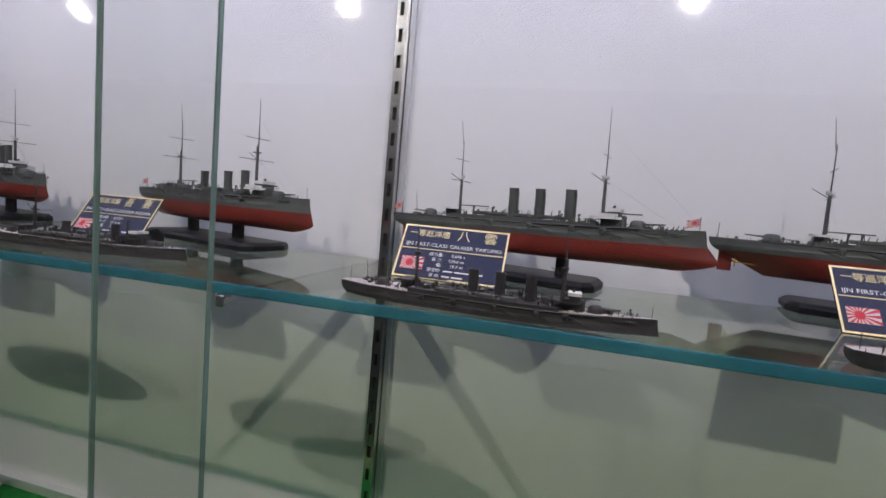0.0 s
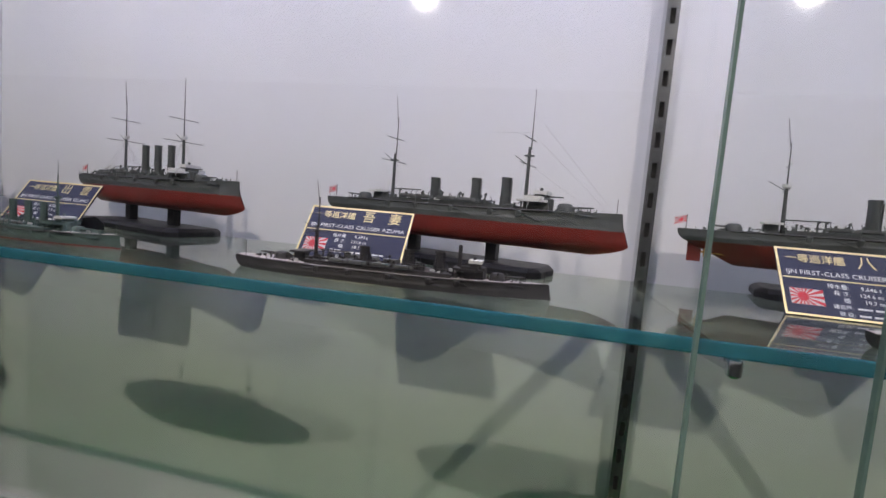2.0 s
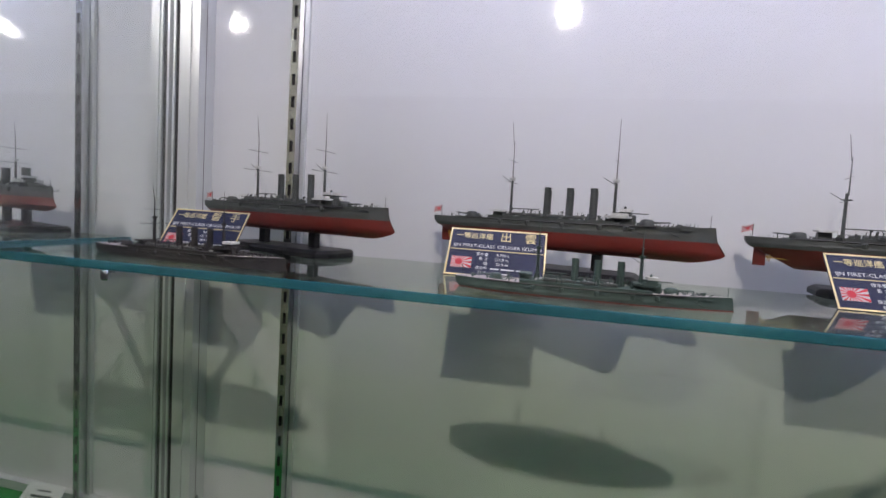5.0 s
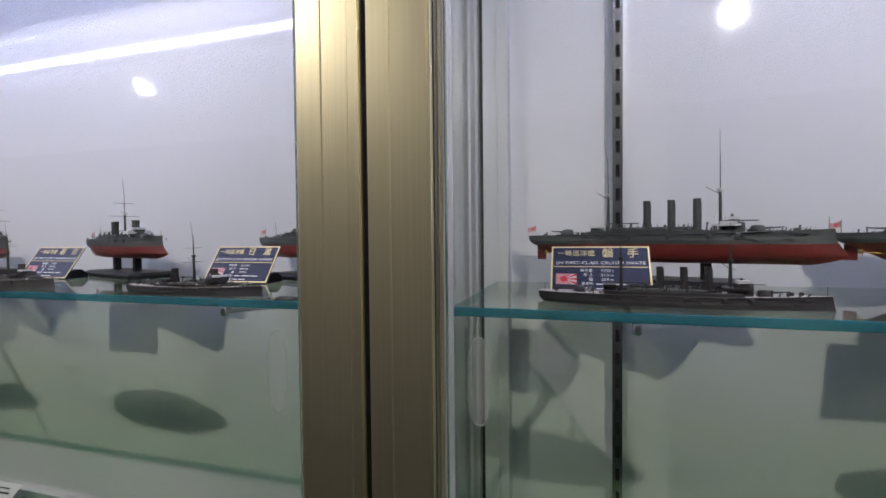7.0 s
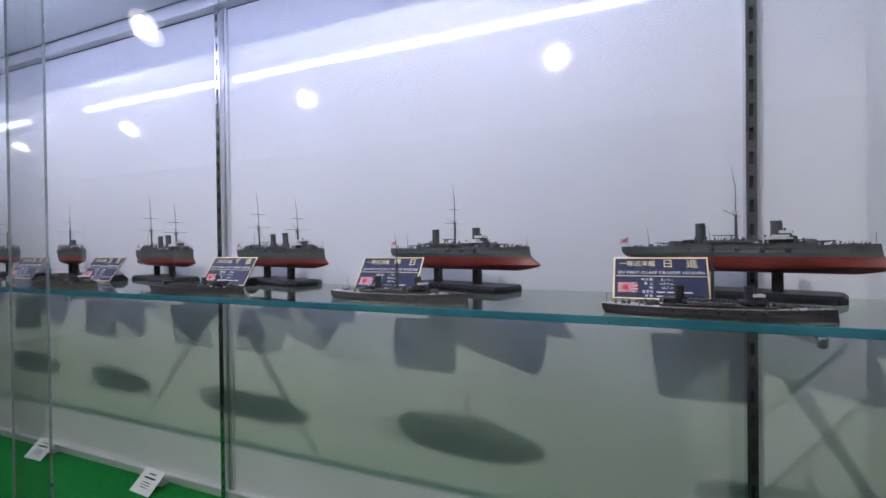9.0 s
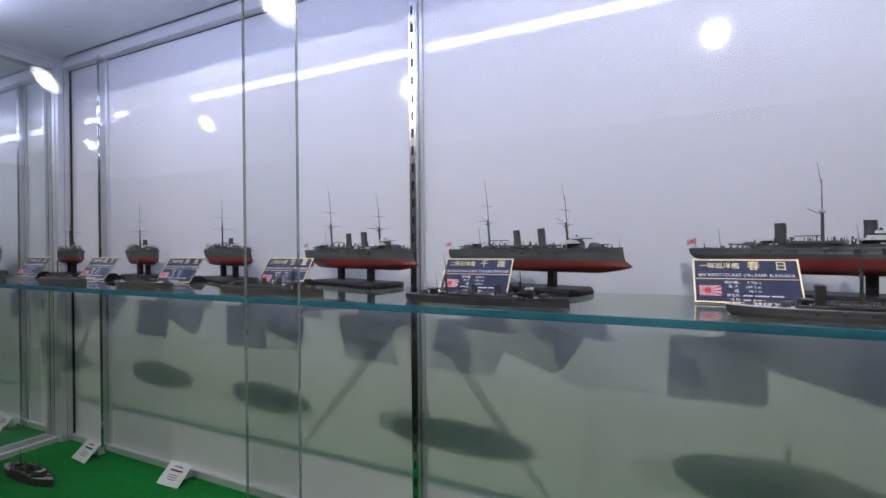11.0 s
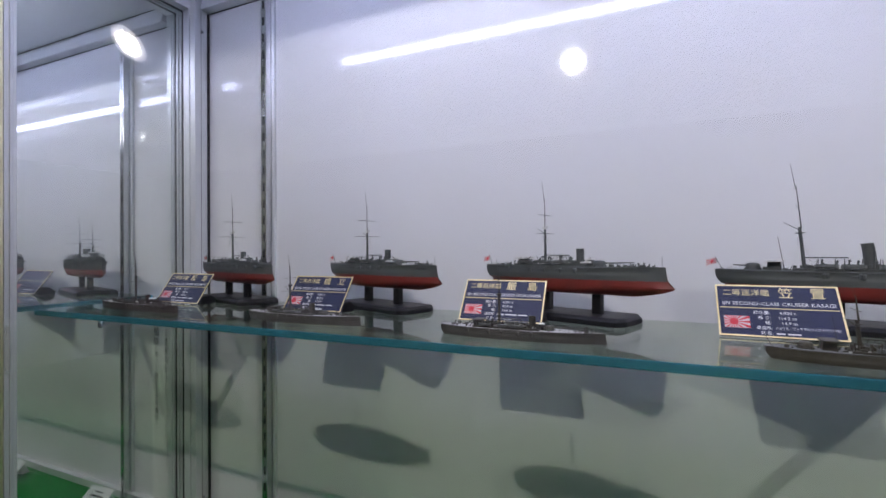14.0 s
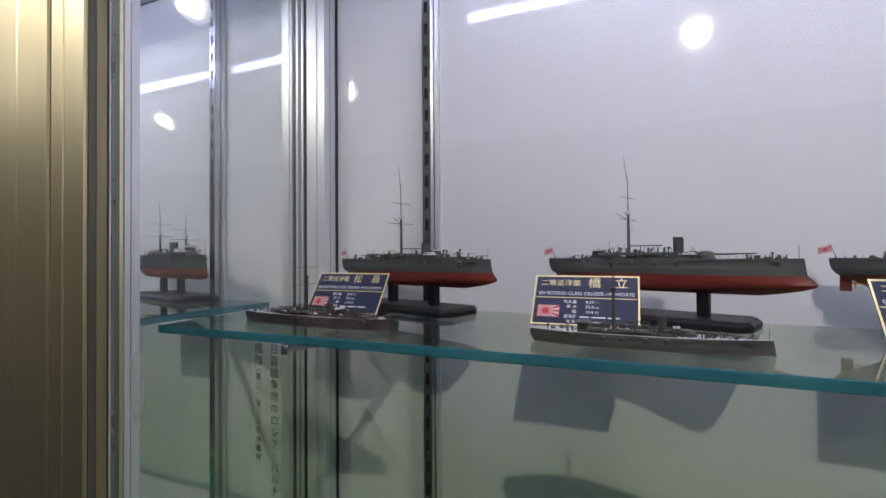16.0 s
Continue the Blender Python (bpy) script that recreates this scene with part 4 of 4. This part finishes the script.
def stand(x, y, ang, L, keel, hi=0.87, post=0.63):
    """Black display stand: a broad low base with cut corners and two square posts."""
    t = thing("display_stand", "black lacquered display stand with two square posts", "display stand", pose(x, y, SHELF_Z, 0, 0, ang), "display stands")
    a, b, w, cx, cy = 0.20 * L, hi * L, 0.055, 0.014, 0.022
    def ring(e):
        return [(a + e, -w + cy), (a + cx, -w + e), (b - cx, -w + e), (b - e, -w + cy), (b - e, w - cy), (b - cx, w - e), (a + cx, w - e), (a + e, w - cy)]
    bm = bmesh.new()
    levels = [(0.001, 0.0), (0.0, 0.001), (0.0, 0.0085), (0.0010, 0.0095), (0.007, 0.0140), (0.0085, 0.0145)]
    rings = [[bm.verts.new((u, v, z)) for u, v in ring(e)] for e, z in levels]
    for r0, r1 in zip(rings, rings[1:]):
        for i in range(8):
            bm.faces.new((r0[i], r0[(i + 1) % 8], r1[(i + 1) % 8], r1[i]))
    bm.faces.new(rings[0][::-1])
    bm.faces.new(rings[-1])
    part("base", bm, STAND, t)
    for s in (post - 0.27, post):
        part("post", box(bmesh.new(), s * L - 0.0085, s * L + 0.0085, -0.007, 0.007, 0.0140, keel - SHELF_Z + 0.002), STAND, t)
    return t


ARM = dict(wl=1.475, hw=0.96, ram=0.022, tip=0.55, cut=0.09, L=0.518, B=0.040, fb=0.0170, d=0.0340, sheer=0.42, funnels=[(0.443, 0.0060, 0.064), (0.522, 0.0060, 0.064), (0.602, 0.0060, 0.064)], masts=[(0.31, 0.195), (0.672, 0.190)],
           turrets=[(0.775, 1, 0.036), (0.155, -1, 0.034)], bridge=0.705, aft=0.265, house=(0.25, 0.70), house_h=0.007, casemates=(0.30, 0.40, 0.52, 0.64, 0.72), boats=(0.36, 0.42, 0.49, 0.56), wfb=1.18)
ASM = dict(ARM, masts=[(0.272, 0.190), (0.672, 0.185)])
YAK = dict(ARM, pitch=-1.0, stays=((0.0, 0.955), (0.075, 0.90)), hw=0.88, ram=0.028, spar=(0.085, 0.040), base=(0.715, 0.605), L=0.534, funnels=[(0.436, 0.0075, 0.056), (0.52, 0.0075, 0.056), (0.612, 0.0080, 0.056)], masts=[(0.252, 0.176), (0.706, 0.186)], bridge=0.735, aft=0.225, jack=True, turrets=[(0.80, 1, 0.036), (0.14, -1, 0.034)])
AZU = dict(ARM, wl=1.472, stays=((0.0, 0.955), (0.03, 0.94), (0.075, 0.90)), base=(0.80, 0.63), hw=0.72, ram=0.012, low=(0.46, 0.53), wfb=1.06, wf=0.80, wm=(0.72, 0.45), L=0.514, funnels=[(0.42, 0.0072, 0.044), (0.56, 0.0072, 0.046), (0.655, 0.0072, 0.048)], masts=[(0.262, 0.184), (0.716, 0.182)], bridge=0.760, aft=0.215, turrets=[(0.83, 1, 0.038), (0.15, -1, 0.036)], tops=False)
NIS = dict(ARM, stays=((0.04, 0.95),), hw=0.72, tip=0.55, cut=0.13, ram=0.050, wl=1.4755, wfb=1.09, wf=0.95, wm=(1.0,), boom=-0.75, spar=(0.125, 0.040), base=(0.85, 0.63), L=0.451, B=0.042, fb=0.0185, d=0.0305, sheer=0.20, funnels=[(0.345, 0.0085, 0.048), (0.625, 0.0085, 0.048)], masts=[(0.485, 0.165)], bridge=0.655, aft=0.30, turrets=[(0.735, 1, 0.036), (0.235, -1, 0.036)],
           house=(0.26, 0.72), house_h=0.006, casemates=(0.32, 0.41, 0.50, 0.59, 0.67), boats=(0.41, 0.47, 0.53), booms=0)
CHI = dict(ARM, stays=((0.03, 0.95),), wl=1.4705, base=(0.80, 0.63), hw=0.70, ram=0.030, tip=0.42, cut=0.15, bent=(0.004, 0.004), tilt=0.012, wfb=0.84, wf=0.7, wm=(0.62, 0.62), spar=(0.215, 0.058), L=0.477, B=0.031, fb=0.0235, d=0.0260, sheer=0.16, rake=0.10, funnels=[(0.442, 0.0072, 0.046), (0.580, 0.0078, 0.048)], masts=[(0.272, 0.190), (0.712, 0.150)], bridge=0.752, bs=0.9, aft=0.185, tops=False, barrels=(0,),
           turrets=[(0.835, 1, 0.034), (0.12, -1, 0.030)], house=(0.24, 0.70), house_h=0.004, casemates=(0.33, 0.42, 0.50, 0.60, 0.68), boats=(0.33, 0.40, 0.49, 0.62), booms=0, wdeck=DECK_GREY)
MAT = dict(ARM, hw=0.70, ram=0.028, tip=0.42, cut=0.17, low=(0.44,), tilt=0.008, wl=1.477, wfb=0.94, wf=0.9, wm=(0.90,), base=(0.83, 0.655), L=0.403, B=0.033, fb=0.0235, d=0.0290, sheer=0.05, funnels=[(0.565, 0.0068, 0.036)], masts=[(0.372, 0.185)], bs=0.55, bridge=0.618, aft=0.24, barrels=(0,), turrets=[(0.665, 1, 0.066)],
           house=(0.22, 0.62), house_h=0.0045, casemates=(0.20, 0.33, 0.41, 0.50, 0.58), boats=(0.30, 0.42, 0.49), booms=0, wdeck=DECK_PALE)
MTS = dict(MAT, ram=0.022, L=0.437, turrets=[(0.25, -1, 0.050)], bridge=0.665, aft=0, bs=0.7, funnels=[(0.60, 0.0068, 0.034)], masts=[(0.445, 0.205)], house=(0.30, 0.86), house_h=0.0055, casemates=(0.45, 0.55, 0.66, 0.76, 0.84))
RUS = dict(ARM, L=0.43, B=0.040, fb=0.027, d=0.026, sheer=0.15, funnels=[(0.52, 0.0095, 0.040)], masts=[(0.30, 0.16), (0.70, 0.12)], bridge=0.74, aft=0.24, booms=0)

# stern x, bow x, class, waterline stern (x, y), waterline bow (x, y), waterline paint, plate right edge
FLEET = (
    (0.236, 0.75, ASM, (0.255, 0.470), (0.60, 0.465), HULL_DARK, 0.492, "", "", ""),
    (-0.300, 0.214, YAK, (-0.231, 0.485), (0.105, 0.470), HULL_DARK, -0.068, "八", "雲", "YAKUMO"),
    (-0.897, -0.394, AZU, (-0.850, 0.512), (-0.489, 0.528), HULL_DARK, -0.690, "吾", "妻", "AZUMA"),
    (-1.469, -0.975, ARM, (-1.366, 0.527), (-1.021, 0.514), HULL_GREEN, -1.246, "出", "雲", "IZUMO"),
    (-2.008, -1.511, ARM, (-1.966, 0.528), (-1.609, 0.503), HULL_DARK, -1.796, "磐", "手", "IWATE"),
    (-2.680, -2.262, NIS, (-2.700, 0.482), (-2.409, 0.478), HULL_DARK, -2.533, "日", "進", "NISSHIN"),
    (-3.261, -2.834, NIS, (-3.231, 0.522), (-2.926, 0.506), HULL_STONE, -3.105, "春", "日", "KASUGA"),
    (-3.822, -3.368, CHI, (-3.772, 0.508), (-3.455, 0.503), HULL_DARK, -3.610, "千", "歳", "CHITOSE"),
    (-4.310, -3.842, CHI, (-4.296, 0.511), (-3.966, 0.496), HULL_OLIVE, -4.168, "笠", "置", "KASAGI"),
    (-4.760, -4.386, MAT, (-4.740, 0.521), (-4.481, 0.515), HULL_STONE, -4.602, "厳", "島", "ITSUKUSHIMA"),
    (-5.196, -4.815, MAT, (-5.172, 0.530), (-4.901, 0.525), HULL_STONE, -5.038, "橋", "立", "HASHIDATE"),
    (-5.676, -5.264, MTS, (-5.681, 0.543), (-5.378, 0.520), HULL_BROWN, -5.480, "松", "島", "MATSUSHIMA"),
)
DATA = {"YAKUMO": ("9,646 t", "124.6 m", "19.7 m"), "AZUMA": ("9,370 t", "131.6 m", "18.1 m"), "IZUMO": ("9,750 t", "121.9 m", "20.9 m"), "IWATE": ("9,750 t", "121.9 m", "20.9 m"),
        "NISSHIN": ("8,116 t", "104.9 m", "18.7 m"), "KASUGA": ("7,700 t", "104.9 m", "18.7 m"), "CHITOSE": ("4,760 t", "114.1 m", "15.0 m"), "KASAGI": ("4,900 t", "114.2 m", "14.9 m"),
        "ITSUKUSHIMA": ("4,291 t", "92.0 m", "15.6 m"), "HASHIDATE": ("4,291 t", "92.0 m", "15.6 m"), "MATSUSHIMA": ("4,291 t", "90.0 m", "15.6 m")}

PLATE_W = 0.160
PLATE_Y0, PLATE_Y1, PLATE_Z0, PLATE_Z1 = 0.646, 0.697, 1.3990, 1.4730


def name_plate(xr, a, b, romaji, first, near=0.0):
    """Tilted navy plate: origin at its lower left corner, u along x, v up the slope."""
    slope = math.degrees(math.atan2(PLATE_Z1 - PLATE_Z0, PLATE_Y1 - PLATE_Y0))
    hgt = math.hypot(PLATE_Z1 - PLATE_Z0, PLATE_Y1 - PLATE_Y0)
    t = thing("name_plate", "tilted navy blue name plate with gold border and rayed flag", "name plate", pose(xr - PLATE_W, PLATE_Y0 - near, SHELF_Z, 0, 0, 0), "ship name plates")
    m = pose(0, 0, (PLATE_Z0 - SHELF_Z + 0.0012) - 0.12 * near, slope, 0, 0)
    def on(bm, name, mat, parent=t, label=""):
        o = part(name, bm, mat, parent, label)
        o.matrix_basis = m
        return o
    W, H = PLATE_W, hgt
    board = on(box(bmesh.new(), 0, W, 0, H, -0.002, 0), "board", NAVY)
    bm = bmesh.new()
    e = 0.0026
    for r in ((0, W, 0, e), (0, W, H - e, H), (0, e, e, H - e), (W - e, W, e, H - e)):
        box(bm, *r, 0.0002, 0.0006)
    on(bm, "border", GOLD_INK, t, "gold printed border")
    on(box(bmesh.new(), 0.004, W - 0.004, H * 0.535, H * 0.535 + 0.0014, 0.0002, 0.0005), "rule", GOLD_INK)
    bx, by, bw, bh = 0.0255, H * 0.27, 0.034, 0.0205
    fl = on(box(bmesh.new(), bx - bw / 2, bx + bw / 2, by - bh / 2, by + bh / 2, 0.0002, 0.0004), "flag_print", FLAG_WHITE, t, "printed red and white rayed flag")
    on(sunburst(bmesh.new(), bx, by, bw, bh, -0.12 * bw, lambda u, v: (u, v, 0.0007)), "rays", FLAG_RED)
    z = pose(0, 0, 0.0005)
    kind = "一等巡洋艦" if first else "二等巡洋艦"
    if first or romaji:
        words(kind, 0.0125, GOLD_INK, t, m @ pose(0.010, H * 0.835, 0.0006), width=0.062)
    if a:
        words(a, 0.020, GOLD_INK, t, m @ pose(0.094, H * 0.835, 0.0006), "CENTER")
        words(b, 0.020, GOLD_INK, t, m @ pose(0.134, H * 0.835, 0.0006), "CENTER")
        words("IJN %s-CLASS CRUISER %s" % ("FIRST" if first else "SECOND", romaji), 0.0085, WHITE_INK, t, m @ pose(0.008, H * 0.625, 0.0006), width=0.144)
        for i, (head, val) in enumerate(zip(("排水量:", "長 さ:", "幅:"), DATA[romaji])):
            words(head, 0.0068, WHITE_INK, t, m @ pose(0.070, H * (0.455 - 0.095 * i), 0.0006), "RIGHT")
            words(val, 0.0072, WHITE_INK, t, m @ pose(0.102, H * (0.455 - 0.095 * i), 0.0006), "RIGHT")
    elif first:
        words("IJN FIRST-CLASS CRUISER", 0.0085, WHITE_INK, t, m @ pose(0.008, H * 0.625, 0.0006), width=0.11)
    bm = bmesh.new()
    lines = ((3, ((0.074, 0.088), (0.091, 0.112), (0.115, 0.132))), (4, ((0.074, 0.085), (0.088, 0.104))))
    if romaji:
        words("建造所:", 0.0062, WHITE_INK, t, m @ pose(0.070, H * 0.170, 0.0006), "RIGHT")
        words("就 役:", 0.0062, WHITE_INK, t, m @ pose(0.070, H * 0.075, 0.0006), "RIGHT")
    if romaji == "KASAGI":
        lines = lines[1:]
        words("アメリカ／フィラデルフィア クランプ社", 0.0060, WHITE_INK, t, m @ pose(0.073, H * 0.170, 0.0006), width=0.078)
    for i, runs in lines:
        for a0, a1 in runs:
            box(bm, a0, a1, H * (0.455 - 0.095 * i) - 0.0011, H * (0.455 - 0.095 * i) + 0.0011, 0.0002, 0.0005)
    on(bm, "small_print", WHITE_INK, t, "two lines of small white print")
    py, pz = PLATE_Y1 - PLATE_Y0, PLATE_Z1 - SHELF_Z
    part("wedge", prism(bmesh.new(), [(0.008, 0), (py + 0.006, 0), (py + 0.006, 0.010), (py - 0.010, 0.022), (0.022, 0.020)], "x", W - 0.036, W - 0.002), STAND, t, "black wedge support")
    return t


STERN_Y, BOW_Y = 0.832, 0.690
for i, (xs, xb, c, ws, wb, wp, xr, a, b, romaji) in enumerate(FLEET):
    bow_y = BOW_Y
    L = math.hypot(xb - xs, STERN_Y - bow_y)
    ang = math.degrees(math.atan2(bow_y - STERN_Y, xb - xs))
    keel = c["wl"] - c["d"] * L / c["L"]
    d = Vector((xb - xs, bow_y - STERN_Y, 0)).normalized()
    ship(c, L, True, HULL_GREY, "grey and red full-hull model warship on a black stand", pose(xs, STERN_Y, keel + 0.007 * c.get("pitch", 0), 0, c.get("pitch", 0), ang), "full-hull model warships", 100 + i, i > 0)
    stand(xs, STERN_Y, ang, L, keel, *c.get("base", (0.765, 0.63)))
    w = Vector((wb[0] - ws[0], wb[1] - ws[1], 0))
    tone = {HULL_DARK.name: "dark sooty grey", HULL_GREEN.name: "sea green", HULL_OLIVE.name: "olive grey", HULL_STONE.name: "rusty stone grey", HULL_BROWN.name: "sooty brown"}[wp.name]
    ship(c, w.length / (1.002 - c.get("ram", 0.036)), False, wp, tone + " waterline model warship lying on the glass shelf", pose(ws[0], ws[1], SHELF_Z, 0, 0, math.degrees(math.atan2(w.y, w.x))), "waterline model warships", 200 + i, False)
    name_plate(xr, a, b, romaji, i < 7, 0.016 if i < 5 else 0.0)

# next case: dark-hulled ships
PLATE3_X = -6.226
for xs, xb in ((-6.39, -5.97), (-6.91, -6.47)):
    L = math.hypot(xb - xs, 0.13)
    ang = math.degrees(math.atan2(-0.13, xb - xs))
    ship(RUS, L, True, HULL_BLACK, "dark green and red full-hull model warship on a black stand", pose(xs, 0.835, 1.4520, 0, 0, ang), "full-hull model warships", 300, False)
    stand(xs, 0.835, ang, L, 1.4520)
name_plate(PLATE3_X, "", "", "", False)


# ---- the green case floor ----
def card(x, y, turn):
    t = thing("caption_card", "small white folded caption card on the green felt", "caption card", pose(x, y, FLOOR_Z, 0, 0, turn), "caption cards")
    w, hh, a = 0.112, 0.085, math.radians(42)
    m = pose(0, 0, 0.001, math.degrees(a), 0, 0)
    p = part("sheet", box(bmesh.new(), -w / 2, w / 2, 0, hh, 0, 0.0012), PAPER, t)
    p.matrix_basis = m
    bm = bmesh.new()
    for v, l, s in ((0.068, 0.040, 0.004), (0.054, 0.062, 0.006), (0.038, 0.044, 0.0025), (0.030, 0.052, 0.0025), (0.022, 0.040, 0.0025)):
        box(bm, -l / 2, l / 2, v - s / 2, v + s / 2, 0.0013, 0.0016)
    q = part("print", bm, INK, t, "faint black print")
    q.matrix_basis = m
    top = hh * math.sin(a)
    back = hh * math.cos(a)
    part("prop", prism(bmesh.new(), [(back, 0), (back + 0.030, 0), (back + 0.028, 0.002), (back + 0.002, top), (back, top)], "x", -0.02, 0.02), PAPER, t)
    return t


for x, y, a in ((-1.42, 0.79, 4), (-1.93, 0.80, -3), (-2.50, 0.80, 5), (-3.70, 0.80, 3), (-4.27, 0.79, -4), (-4.95, 0.80, 2), (-5.48, 0.78, -5), (-6.20, 0.775, 4), (-6.76, 0.775, 3)):
    card(x, y, a)
for x, y, a in ((-5.65, 0.622, 0), (-6.357, 0.622, -5)):
    ship(RUS, 0.34, False, HULL_OLIVE, "brown and olive waterline model warship on green felt", pose(x, y, FLOOR_Z, 0, 0, a), "waterline model warships", 310, False)

# vertical caption on the back panel of the next case
cap = thing("wall_caption", "vertical black Japanese caption on the white panel", "caption", pose(-5.956, WALL - 0.0035, 1.285), "")
part("film", box(bmesh.new(), -0.080, 0.024, 0.001, 0.003, -0.62, 0.010), PAPER, cap)
up = pose(0, 0, 0, 90, 0, 0)
for i, ch in enumerate("日露戦争時のロシア・バルチック"):
    words(ch, 0.030, INK, cap, pose(0, 0, -0.0334 - 0.0321 * i) @ up, "CENTER")
for i, ch in enumerate("艦隊"):
    words(ch, 0.032, INK, cap, pose(-0.056, 0, -0.033 - 0.035 * i) @ up, "CENTER")
for i, ch in enumerate("︵第二・第三太平洋艦隊︶"):
    words(ch, 0.021, INK, cap, pose(-0.056, 0, -0.0873 - 0.0247 * i) @ up, "CENTER")
